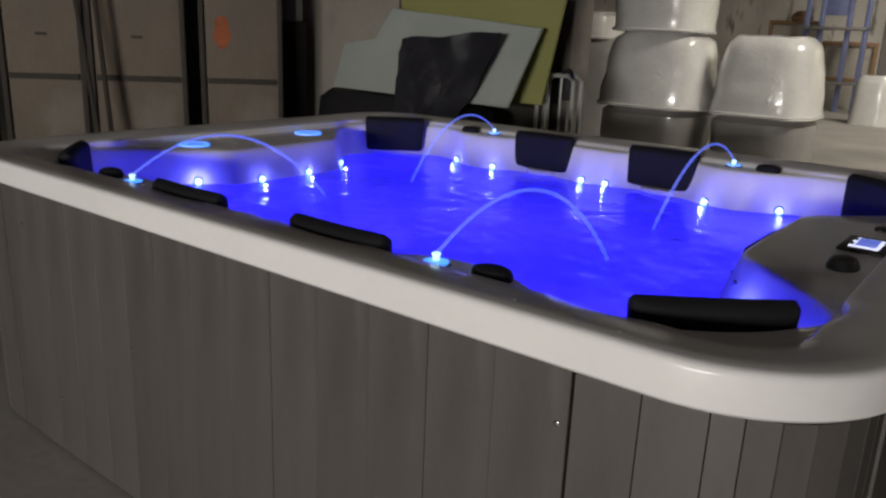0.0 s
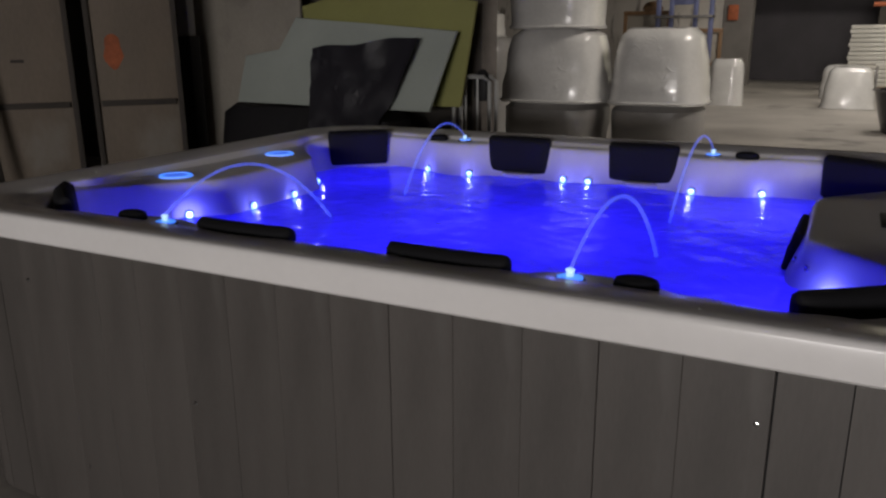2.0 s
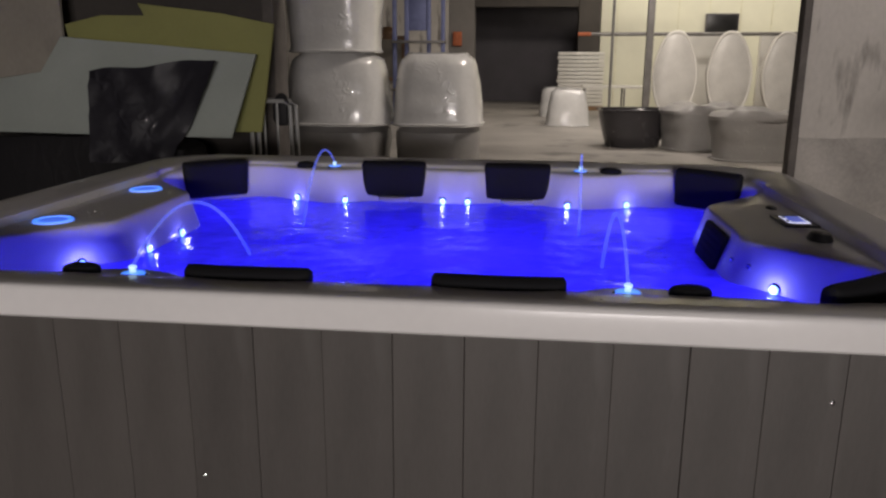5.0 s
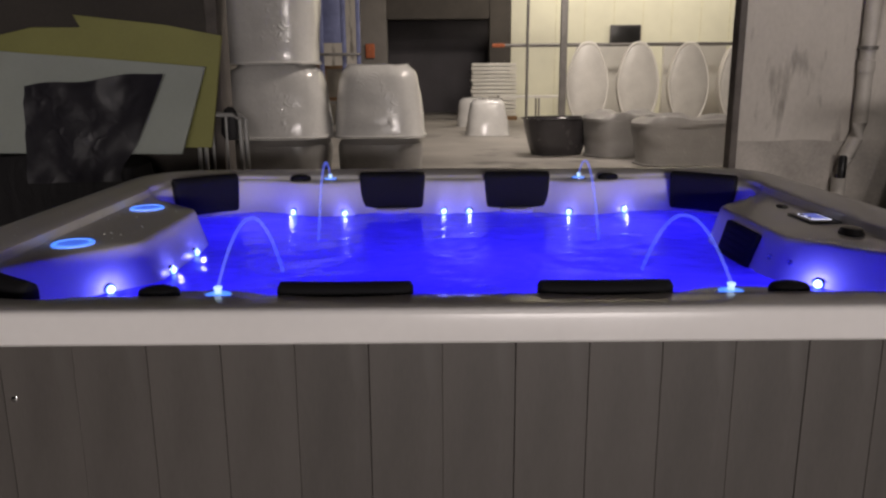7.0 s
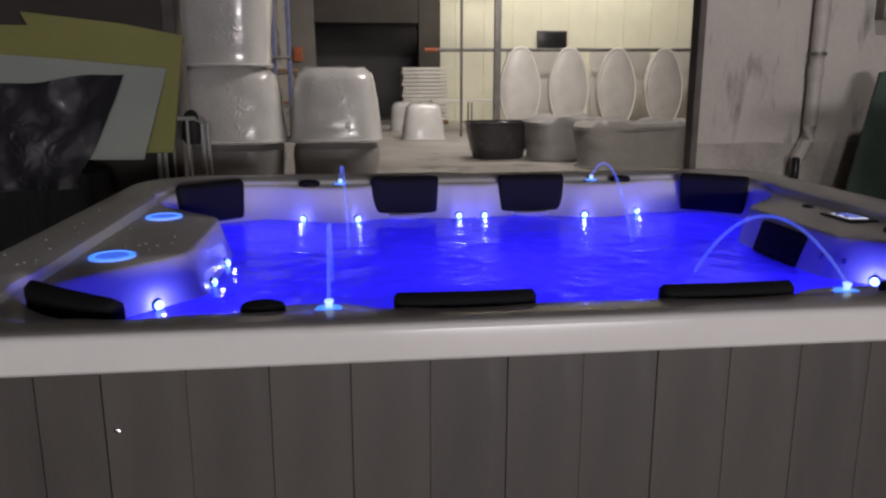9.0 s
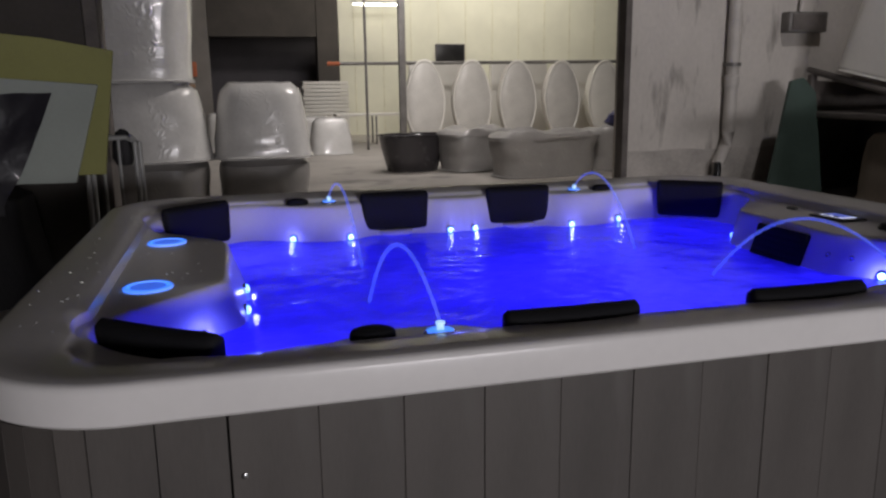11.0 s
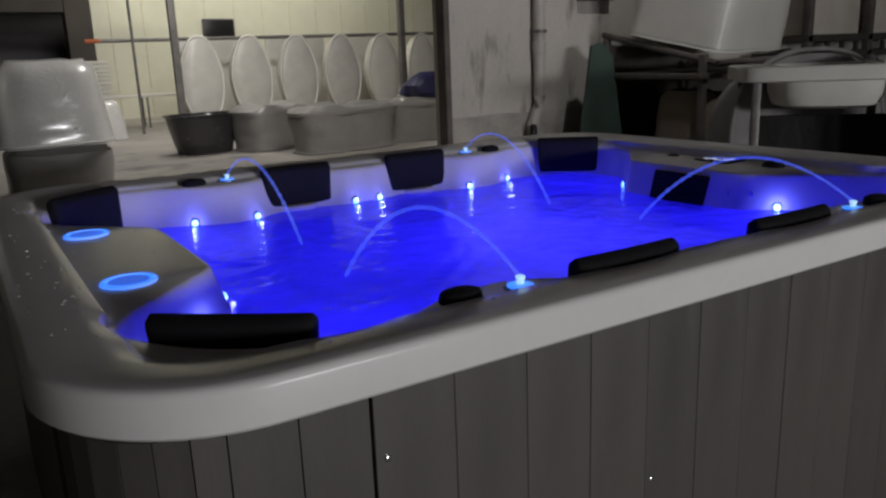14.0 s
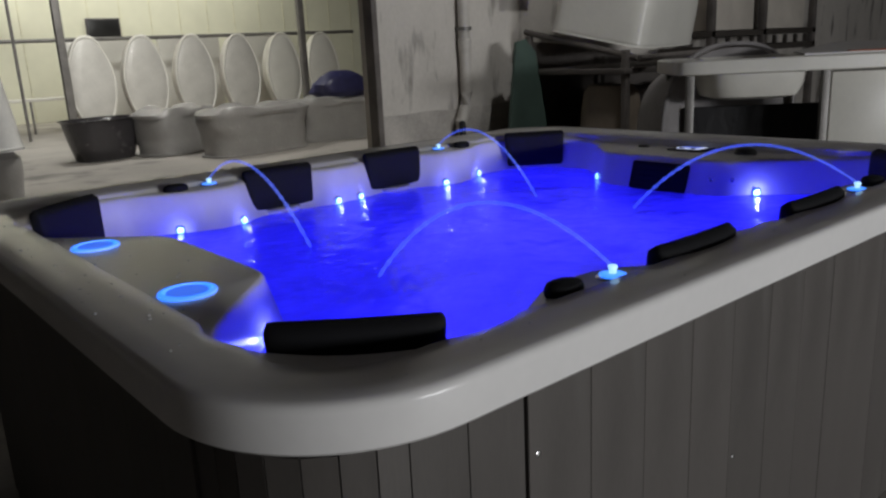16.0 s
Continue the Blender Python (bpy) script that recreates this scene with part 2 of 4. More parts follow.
# ---- mesh helpers ----
def link(name, bm, material, smooth=True):
    me = bpy.data.meshes.new(name)
    bmesh.ops.recalc_face_normals(bm, faces=bm.faces)
    bm.to_mesh(me)
    bm.free()
    me.materials.append(material)
    if smooth:
        me.polygons.foreach_set("use_smooth", [True] * len(me.polygons))
        me.set_sharp_from_angle(angle=radians(38))
    return new(name, me)


def part(name, bm, material, parent, label="", smooth=True):
    ob = link(name, bm, material, smooth)
    ob.parent = parent
    if label:
        ob["label"] = label
    return ob


def empty(name, at=(0, 0, 0), rz=0):
    ob = new(name)
    ob.matrix_basis = pose(*at, 0, 0, rz)
    return ob


def box(x0, x1, y0, y1, z0, z1, bevel=0.004, bm=None, m=None, seg=2):
    """A bevelled box, added to bm."""
    b = bmesh.new()
    bmesh.ops.create_cube(b, size=1)
    for v in b.verts:
        v.co = Vector(((x0 + x1) / 2 + v.co.x * (x1 - x0), (y0 + y1) / 2 + v.co.y * (y1 - y0), (z0 + z1) / 2 + v.co.z * (z1 - z0)))
    if bevel:
        bmesh.ops.bevel(b, geom=b.edges[:], offset=bevel, segments=seg, affect="EDGES", profile=0.5)
    if m:
        b.transform(m)
    return merge(bm, b)


def merge(bm, b):
    if bm is None:
        return b
    me = bpy.data.meshes.new("tmp")
    b.to_mesh(me)
    b.free()
    bm.from_mesh(me)
    bpy.data.meshes.remove(me)
    return bm


def tube(points, r, sides=10, bm=None, cyclic=False):
    """A round bar along points; r is one radius or one for each point."""
    bm = bm or bmesh.new()
    pts = [Vector(p) for p in points]
    rings = []
    for i, p in enumerate(pts):
        a, c = pts[max(0, i - 1)], pts[min(len(pts) - 1, i + 1)]
        d = (c - a).normalized()
        side = d.cross(Vector((0, 0, 1)) if abs(d.z) < 0.95 else Vector((0, 1, 0))).normalized()
        up = side.cross(d)
        rr = r[i] if isinstance(r, (list, tuple)) else r
        rings.append([bm.verts.new(p + rr * (math.cos(k * math.tau / sides) * side + math.sin(k * math.tau / sides) * up)) for k in range(sides)])
    for a, c in zip(rings, rings[1:]):
        for k in range(sides):
            bm.faces.new((a[k], a[(k + 1) % sides], c[(k + 1) % sides], c[k]))
    bm.faces.new(rings[0][::-1])
    bm.faces.new(rings[-1])
    return bm


def lathe(profile, sides=28, bm=None, at=(0, 0, 0), sx=1.0, sy=1.0):
    """A turned shape about z from (radius, height) pairs, closed at both ends."""
    bm = bm or bmesh.new()
    rings = []
    for r, z in profile:
        rings.append([bm.verts.new((at[0] + sx * r * math.cos(k * math.tau / sides), at[1] + sy * r * math.sin(k * math.tau / sides), at[2] + z)) for k in range(sides)])
    for a, c in zip(rings, rings[1:]):
        for k in range(sides):
            bm.faces.new((a[k], a[(k + 1) % sides], c[(k + 1) % sides], c[k]))
    bm.faces.new(rings[0][::-1])
    bm.faces.new(rings[-1])
    return bm


def loft(loops, bm=None, cap0=True, cap1=True):
    """Quads between closed loops of equal length."""
    bm = bm or bmesh.new()
    rings = [[bm.verts.new(p) for p in lp] for lp in loops]
    n = len(rings[0])
    for a, c in zip(rings, rings[1:]):
        for k in range(n):
            bm.faces.new((a[k], a[(k + 1) % n], c[(k + 1) % n], c[k]))
    if cap0:
        bm.faces.new(rings[0][::-1])
    if cap1:
        bm.faces.new(rings[-1])
    return bm


def oval(a, b, z, n=40, power=2.6, cx=0.0, cy=0.0):
    """A superellipse loop."""
    out = []
    for k in range(n):
        t = k * math.tau / n
        c, s = math.cos(t), math.sin(t)
        out.append((cx + a * math.copysign(abs(c) ** (2 / power), c), cy + b * math.copysign(abs(s) ** (2 / power), s), z))
    return out


# ---- the hall ----
def slab(name, x0, x1, y0, y1, z0, z1, material, label="", kind="structure", category=""):
    return tagged(link(name, box(x0, x1, y0, y1, z0, z1, 0.01), material, False), label, category, "", kind)


slab("floor", -16, 22, -14, 44, -0.2, 0, M_CONCRETE, "worn grey concrete floor of the workshop hall", category="floor")
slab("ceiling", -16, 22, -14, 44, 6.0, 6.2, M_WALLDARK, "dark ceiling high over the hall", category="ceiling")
slab("wall_south", -16, 22, -14.2, -14, 0, 6, M_WALLDARK, "dark plaster wall closing the front bay", category="wall")
slab("wall_west", -16.2, -16, -14, 44, 0, 6, M_WALLDARK, "dark plaster wall closing the hall", category="wall")
slab("wall_east", 22, 22.2, -14, 44, 0, 6, M_WALLDARK, "dark plaster wall closing the hall", category="wall")
slab("wall_far", -16, 22, 44, 44.2, 0, 6, M_WALLDARK, "far wall of the back hall", category="wall")
# near-black tone stands in for this wall being unlit
slab("wall_north_left", -15.98, -1.95, 5.1, 5.36, 0, 5.99, M_WALLDARK, "plaster wall beside the gate opening, its unlit dark put into the colour", category="wall")
slab("wall_north_right", 2.463, 21.98, 5.1, 5.36, 0, 5.99, M_WALL, "stained pale plaster wall with a darker foot", category="wall")
slab("trim_gate_right", 2.40, 2.46, 5.06, 5.20, 0, 5.98, M_JAMB, "dark rusty steel edge of the gate opening", category="door jamb")
slab("trim_gate_left", -1.947, -1.85, 5.06, 5.40, 0, 5.98, M_JAMB, "dark steel edge of the gate opening", category="door jamb")
# slightly darker band with an uneven top edge along the wall foot
foot_edge = [(2.47 + i * 0.13, 0.80 + 0.025 * noise.noise((i * 0.35, 2.0, 0)) + 0.012 * noise.noise((i * 1.3, 5.0, 0))) for i in range(50)]
foot_edge = [(foot_edge[0][0], 0.0)] + foot_edge + [(foot_edge[-1][0], 0.0)]
tagged(link("wall_foot_band", loft([[(x, y, z) for x, z in foot_edge] for y in (5.092, 5.099)]), mat("wall_foot_plaster", (0.42, 0.39, 0.355), 0.8, 0, 0.35, 3, 40, 0.3), False), "grey band along the wall foot", "wall base", "", "structure")
slab("wall_yellow", 2.15, 21.9, 22.0, 22.2, 0, 4.15, M_YELLOW, "yellow sandwich panel wall of the lit room", category="wall")
slab("pillar_far", -2.25, -1.50, 22.0, 22.6, 0, 5.98, mat("grey_concrete", (0.20, 0.185, 0.17), 0.85, 0, 0.25, 1.5, 30, 0.3), "grey concrete pillar in the back hall", category="pillar")
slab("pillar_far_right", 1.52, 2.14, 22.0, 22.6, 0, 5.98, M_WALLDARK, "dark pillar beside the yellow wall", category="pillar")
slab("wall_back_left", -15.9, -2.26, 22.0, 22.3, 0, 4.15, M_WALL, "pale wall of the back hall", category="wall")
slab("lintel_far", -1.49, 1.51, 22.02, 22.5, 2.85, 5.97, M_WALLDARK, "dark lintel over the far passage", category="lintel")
# unseen header added to keep hall lamps out of the deck's reflection
slab("gate_reflection_block", -1.84, 2.35, 5.09, 5.37, 2.17, 5.97, M_WALLDARK, "unseen dark wall added over the gate opening to block reflections", category="lintel")
# added above the view so the deck mirrors something dark
slab("wall_upper_added", -15.9, 21.9, 22.7, 22.9, 4.16, 5.98, M_WALLDARK, "unseen upper wall added to darken what the deck reflects", category="wall")
slab("door_far", -2.4, 2.6, 25.0, 25.15, 0.0, 4.0, M_DARK, "dark closed steel door across the far passage", category="door")

for i in range(22):
    x = 2.6 + i * 0.85
    ob = part("panel_joint", box(x, x + 0.02, 21.985, 21.999, 0.02, 4.12, 0.002), M_JOINT, bpy.data.objects["wall_yellow"])


# ---- hot tub ----
CY = 1.115
HALF_X, HALF_Y = 1.42, 1.115


def rounded_radius(theta, hx, hy, r):
    """Distance from the centre to a rounded rectangle's edge along theta."""
    c, s = abs(math.cos(theta)), abs(math.sin(theta))
    t = min(hx / c if c > 1e-9 else 1e9, hy / s if s > 1e-9 else 1e9)
    x, y = t * c, t * s
    if x > hx - r and y > hy - r:
        ox, oy = hx - r, hy - r
        b = c * ox + s * oy
        return b + math.sqrt(max(0, b * b - (ox * ox + oy * oy - r * r)))
    return t


# a quarter of the basin's opening, from the middle of the long side to the middle of the short side
QUARTER = [(0.0, 0.20), (0.07, 0.215), (0.13, 0.185), (0.28, 0.165), (0.42, 0.185), (0.49, 0.24), (0.56, 0.265), (0.69, 0.255), (0.76, 0.215),
           (0.85, 0.165), (0.95, 0.155), (1.06, 0.19), (1.17, 0.27), (1.24, 0.38), (1.262, 0.48), (1.225, 0.57), (1.07, 0.735), (1.000, 0.805), (0.983, 0.835), (0.978, 0.87), (0.976, 0.95), (0.976, 1.04)]


def opening():
    q = [(x, y - CY) for x, y in QUARTER]
    ring = q + [(x, -y) for x, y in reversed(q)] + [(-x, -y) for x, y in q[1:]] + [(-x, y) for x, y in reversed(q[1:])]
    for _ in range(3):
        nxt = []
        for i, (x, y) in enumerate(ring):
            u, v = ring[(i + 1) % len(ring)]
            nxt += [(0.75 * x + 0.25 * u, 0.75 * y + 0.25 * v), (0.25 * x + 0.75 * u, 0.25 * y + 0.75 * v)]
        ring = nxt
    ang = np.unwrap([math.atan2(y, x) for x, y in ring])
    rad = np.hypot([p[0] for p in ring], [p[1] for p in ring])
    if ang[-1] < ang[0]:
        ang, rad = ang[::-1], rad[::-1]
    return ang, rad


OPEN_A, OPEN_R = opening()
STEPS = 432
THETAS = [k * math.tau / STEPS - math.pi for k in range(STEPS)]
R_IN = np.interp([(t - OPEN_A[0]) % math.tau + OPEN_A[0] for t in THETAS], np.append(OPEN_A, OPEN_A[0] + math.tau), np.append(OPEN_R, OPEN_R[0]))


def inner_loop(offset, z, keep=1.0):
    """The opening's outline moved inward by offset metres, smoothed where keep is under 1."""
    out = []
    for t, r in zip(THETAS, R_IN):
        r = keep * r + (1 - keep) * rounded_radius(t, 0.98, 0.85, 0.35) - offset
        out.append((r * math.cos(t), CY + r * math.sin(t), z))
    return out


def outer_loop(inset, z, radius=0.30):
    return [(rounded_radius(t, HALF_X - inset, HALF_Y - inset, max(0.02, radius - inset)) * math.cos(t),
             CY + rounded_radius(t, HALF_X - inset, HALF_Y - inset, max(0.02, radius - inset)) * math.sin(t), z) for t in THETAS]


def between(inset, z, floor_gap):
    """A deck loop at inset from the outer edge, kept outside the opening by floor_gap."""
    out = []
    for (x, y, _), t, r in zip(outer_loop(inset, z), THETAS, R_IN):
        d = max(math.hypot(x, y - CY), r + floor_gap)
        out.append((d * math.cos(t), CY + d * math.sin(t), z))
    return out


tub = tagged(empty("hot_tub", (0, 0, 0)), "white acrylic hot tub with grey plank cabinet, lit blue inside", "hot tub")

loops = [outer_loop(0.06, 0.868), outer_loop(0.006, 0.868), outer_loop(0.0, 0.874), outer_loop(0.0, 0.928), outer_loop(0.0025, 0.935), outer_loop(0.007, 0.939),
         outer_loop(0.016, 0.941), between(0.06, 0.938, 0.050), between(0.11, 0.932, 0.042), between(0.150, 0.927, 0.036), between(0.155, 0.924, 0.030), between(0.163, 0.914, 0.024), between(0.170, 0.912, 0.018),
         inner_loop(-0.012, 0.910), inner_loop(-0.003, 0.907), inner_loop(0.004, 0.898), inner_loop(0.010, 0.880), inner_loop(0.035, 0.80), inner_loop(0.055, 0.74),
         inner_loop(0.08, 0.62, 0.9), inner_loop(0.14, 0.46, 0.6), inner_loop(0.40, 0.42, 0.3), inner_loop(0.46, 0.30, 0.1), inner_loop(0.52, 0.14, 0.0)]


def end_sink(x, y):
    """How far the deck is sunk at the tub's two ends."""
    a, b = min(1, max(0, (abs(x) - 0.90) / 0.10)), min(1, max(0, (0.80 - abs(y - CY)) / 0.28))
    return 0.015 * a * a * (3 - 2 * a) * b * b * (3 - 2 * b)


for i in range(11, 17):
    loops[i] = [(x, y, z - end_sink(x, y)) for x, y, z in loops[i]]
part("shell", loft(loops, None, False, True), M_ACRYLIC, tub, "glossy white acrylic shell and rim")

# cabinet: dark core, planks on the front and the ends, fluted corner panels
CAB = 0.036


def cab_loop(inset, z):
    return outer_loop(CAB + inset, z, 0.27)


part("cabinet_core", loft([cab_loop(0.022, 0.0), cab_loop(0.022, 0.867), cab_loop(0.05, 0.867), cab_loop(0.05, 0.0)], None, False, False), M_DARKCORE, tub)


def plank_mesh(w, h, d=0.02):
    bm = bmesh.new()
    bmesh.ops.create_cube(bm, size=1)
    for v in bm.verts:
        v.co = Vector((v.co.x * w, v.co.y * d, (v.co.z + 0.5) * h))
    bmesh.ops.bevel(bm, geom=[e for e in bm.edges if abs(e.verts[0].co.z - e.verts[1].co.z) > 0.1], offset=0.0012, segments=1, affect="EDGES")
    me = bpy.data.meshes.new("plank")
    bm.to_mesh(me)
    bm.free()
    me.materials.append(M_PLANK)
    return me


front = part("front_panel", box(-0.972, 0.972, CAB + 0.014, CAB + 0.024, 0.012, 0.866, 0.001), M_PLANK, tub)
COUNT = 13
pitch = 1.946 / COUNT
plank_a = plank_mesh(pitch - 0.0006, 0.852)
for i in range(COUNT):
    p = new("plank", plank_a)
    p.location, p.parent = (-0.973 + pitch * (i + 0.5) + random.uniform(-0.0006, 0.0006), CAB + 0.004 + random.uniform(-0.0008, 0.0008), 0.013), front
for side in (-1, 1):
    end = part("end_panel", box(side * (HALF_X - CAB - 0.024), side * (HALF_X - CAB - 0.014), 0.30, 1.93, 0.012, 0.866, 0.001), M_DARKCORE, tub)
    for i in range(11):
        p = new("plank", plank_a)
        p.matrix_basis = pose(side * (HALF_X - CAB - 0.004), 0.30 + 0.148 * (i + 0.5), 0.013, 0, 0, 90)
        p.parent = end
# corner panels: four narrow staves from the seam round the corner
for sx in (-1, 1):
    for sy in (-1, 1):
        hx, hy = HALF_X - CAB, HALF_Y - CAB
        path = [(0.975, hy), (1.09, hy), (1.195, hy)] + [(hx - 0.19 + 0.19 * math.sin(a * math.pi / 12), hy - 0.19 + 0.19 * math.cos(a * math.pi / 12)) for a in range(1, 7)] + [(hx, 0.815)]
        holder = part("corner_panel", box(sx * 0.99, sx * 1.17, CY + sy * (hy - 0.02), CY + sy * (hy - 0.012), 0.012, 0.86, 0.001), M_DARKCORE, tub)
        for (ax, ay), (bx, by) in zip(path, path[1:]):
            g = 0.0012 / max(0.02, math.hypot(bx - ax, by - ay))
            ux, uy, vx, vy = ax + (bx - ax) * g, ay + (by - ay) * g, bx - (bx - ax) * g, by - (by - ay) * g
            nx, ny = (by - ay), -(bx - ax)
            ln = math.hypot(nx, ny)
            nx, ny = -nx / ln * 0.014, -ny / ln * 0.014
            if nx * ux + ny * uy < 0:
                nx, ny = -nx, -ny
            quad = [(ux, uy), (vx, vy), (vx - nx, vy - ny), (ux - nx, uy - ny)]
            bm = loft([[(sx * x, CY + sy * y, z) for x, y in quad] for z in (0.013, 0.865)])
            part("stave", bm, M_PLANK, holder, "", False)
for x, z in ((0.952, 0.755), (-0.952, 0.745), (-0.355, 0.50), (0.80, 0.18), (-0.80, 0.2)):
    part("screw", lathe([(0.006, 0), (0.006, 0.0015), (0.003, 0.003)], 12), M_CHROME, tub).matrix_basis = pose(x, CAB - 0.005, z, 90, 0, 0)


def pillow_mesh():
    """Head cushion: a rounded pad that hangs into the basin, wide at its top; local y looks into the basin."""
    loops = []
    W, T = 0.150, 0.030
    for k in range(15):
        u = k / 14
        z = 0.042 - 0.165 * u
        edge = min(1.0, math.sqrt(max(0, 1 - (1 - min(1, u / 0.14)) ** 2)) * 0.75 + 0.25, math.sqrt(max(0, 1 - (1 - min(1, (1 - u) / 0.12)) ** 2)) * 0.7 + 0.3)
        w = (W - 0.012 * u) * (0.93 + 0.07 * edge)
        lp = []
        for x, y, _ in oval(w, T * edge, 0, 36, 4.5):
            bow = 0.008 * (x / W) ** 2
            lp.append((x, y + bow + 0.012 * u, z))
        loops.append(lp)
    bm = loft(loops)
    me = bpy.data.meshes.new("pillow")
    bmesh.ops.recalc_face_normals(bm, faces=bm.faces)
    bm.to_mesh(me)
    bm.free()
    me.materials.append(M_PILLOW)
    me.polygons.foreach_set("use_smooth", [True] * len(me.polygons))
    me.set_sharp_from_angle(angle=radians(50))
    return me


PILLOW = pillow_mesh()


def pillow(x, y, rz, z=0.905):
    p = new("pillow", PILLOW)
    p.matrix_basis, p.parent = pose(x, y, z, 0, 0, rz), tub
    p["label"] = "black foam head cushion on the rim"


for sx in (-1, 1):
    pillow(sx * 0.285, 0.174, 0, 0.906)
    pillow(sx * 0.283, 2 * CY - 0.185, 180)
    ledge = part("pillow_ledge", lathe([(0.040, -0.030), (0.050, -0.012), (0.053, 0.0), (0.050, 0.006), (0.040, 0.009)], 32, None, (0, 0, 0), 1.55, 1.0), M_ACRYLIC, tub)
    ledge.location = (sx * 0.283, 2 * CY - 0.200, 0.779)
    pillow(sx * 1.105, 0.285, sx * 38)
    pillow(sx * 1.105, 2 * CY - 0.285, 180 - sx * 38)


def hoop(profile, sides=36):
    """A ring turned about z from a closed profile of (radius, height) pairs."""
    bm = bmesh.new()
    rings = [[bm.verts.new((r * math.cos(k * math.tau / sides), r * math.sin(k * math.tau / sides), z)) for k in range(sides)] for r, z in profile]
    for a, c in zip(rings, rings[1:] + rings[:1]):
        for k in range(sides):
            bm.faces.new((a[k], a[(k + 1) % sides], c[(k + 1) % sides], c[k]))
    bmesh.ops.recalc_face_normals(bm, faces=bm.faces)
    return bm


def nozzle(x, y):
    base = part("fountain_nozzle", lathe([(0.034, 0), (0.034, 0.003), (0.029, 0.006), (0.012, 0.0065)], 28), M_CHROME, tub, "chrome fountain nozzle with lit ring")
    base.location = (x, y, 0.9115)
    part("ring_light", lathe([(0.027, 0.0068), (0.027, 0.009), (0.012, 0.011)], 28), M_RING, base, "blue lit lens")
    part("spout", lathe([(0.0075, 0.009), (0.0075, 0.020), (0.0095, 0.022), (0.0095, 0.026), (0.005, 0.028)], 16), M_LENS, base, "clear lit spout")


def stream(x0, y0, x1, y1, top, beads):
    """A thin arc of water from a nozzle to the surface, with a wobbling thickness."""
    pts, rad = [], []
    z0, z1 = 0.935, 0.768
    random.seed(beads)
    for k in range(81):
        u = k / 80
        z = (1 - u) * z0 + u * z1 + 4 * top * u * (1 - u)
        pts.append((x0 + (x1 - x0) * u, y0 + (y1 - y0) * u, z))
        rad.append((0.0036 + 0.0020 * u) * (1 + (0.22 * math.sin(k * 1.9 + beads) + random.uniform(-0.16, 0.16)) * (0.35 + u)))
    tagged(link("water_jet", tube(pts, rad, 10), M_STREAM), "thin arc of lit water falling into the tub", "water jet", "fountain arcs")


for sx in (-1, 1):
    for y, yl in ((0.185, 0.96), (2 * CY - 0.185, 1.40)):
        nozzle(sx * 0.565, y)
        stream(sx * 0.565, y, sx * (0.58 if yl < 1 else 0.53), yl, 0.165 if yl < 1 else 0.155, int(10 + sx + y * 10))
    for y in (0.205, 2 * CY - 0.19):
        k = part("diverter_knob", lathe([(0.032, 0), (0.034, 0.006), (0.033, 0.015), (0.030, 0.021), (0.020, 0.0255), (0.004, 0.027)], 28, None, (0, 0, 0), 1.35, 0.9), M_PILLOW, tub, "black diverter knob")
        k.location = (sx * 0.698, y - 0.01 if y < 1 else y - 0.005, 0.9105)


def led(x, y, z, rz):
    lens = part("wall_light", lathe([(0.017, -0.004), (0.017, 0.003), (0.012, 0.006)], 16), M_CHROME, tub, "small chrome wall light")
    lens.matrix_basis = pose(x, y, z, 90, 0, rz)
    part("lens", lathe([(0.0135, 0.0062), (0.0125, 0.011), (0.006, 0.0145)], 14), M_LED, lens, "blue lit lens")


WALL = inner_loop(0.0425, 0.778)


def wall_led(index, watts=0.0):
    """A light set flush in the basin wall at a step of its outline."""
    (ax, ay, _), (bx, by, _), (x, y, z) = WALL[index - 2], WALL[(index + 2) % STEPS], WALL[index]
    nx, ny = -(by - ay), bx - ax
    led(x, y, z, math.degrees(math.atan2(nx, -ny)))
    if watts:
        n_ = math.hypot(nx, ny)
        bulb("seat_light", (x + nx / n_ * 0.028, y + ny / n_ * 0.028, z + 0.004), watts, (0.14, 0.15, 1.0), 0.007)


for x in (-0.73, -0.495, -0.055, 0.06, 0.505, 0.745):
    wall_led(min((k for k in range(STEPS) if WALL[k][1] > CY), key=lambda k: abs(WALL[k][0] - x)), 0.2)
for y in (0.742, 0.955, 1.19, 1.47):
    wall_led(min((k for k in range(STEPS) if WALL[k][0] < -0.9), key=lambda k: abs(WALL[k][1] - y)), 0.5 if y < 0.8 else 0.25)
for y in (0.735, 1.47):
    wall_led(min((k for k in range(STEPS) if WALL[k][0] > 0.9), key=lambda k: abs(WALL[k][1] - y)), 0.5 if y < 1 else 0.0)

JETS = inner_loop(0.026, 0.825)
for y in (0.80, 0.87):
    x, y, z = min((q for q in JETS if q[0] > 0.9), key=lambda q: abs(q[1] - y))
    jet = part("jet", lathe([(0.009, -0.004), (0.009, 0.002), (0.006, 0.004), (0.002, 0.002)], 14), M_CHROME, tub, "small chrome water jet")
    jet.matrix_basis = pose(x, y, z, 90, 0, -60)

# lit cup rings on one end deck
for y in (0.81, 1.417):
    c = part("cup_light", hoop([(0.050, 0), (0.050, 0.0062), (0.048, 0.0066), (0.045, 0.003), (0.044, 0)], 36), M_RING, tub, "round cup holder with lit ring")
    c.location = (-1.170, y, 0.8965)
    part("ring_light", hoop([(0.0605, 0), (0.0605, 0.0045), (0.058, 0.0062), (0.0515, 0.0065), (0.0503, 0)], 36), M_RING, c, "blue lit ring")
    part("cup_floor", lathe([(0.0436, 0.0), (0.0436, 0.0045), (0.036, 0.0052)], 36), M_DISH, c, "dim blue lit dish")
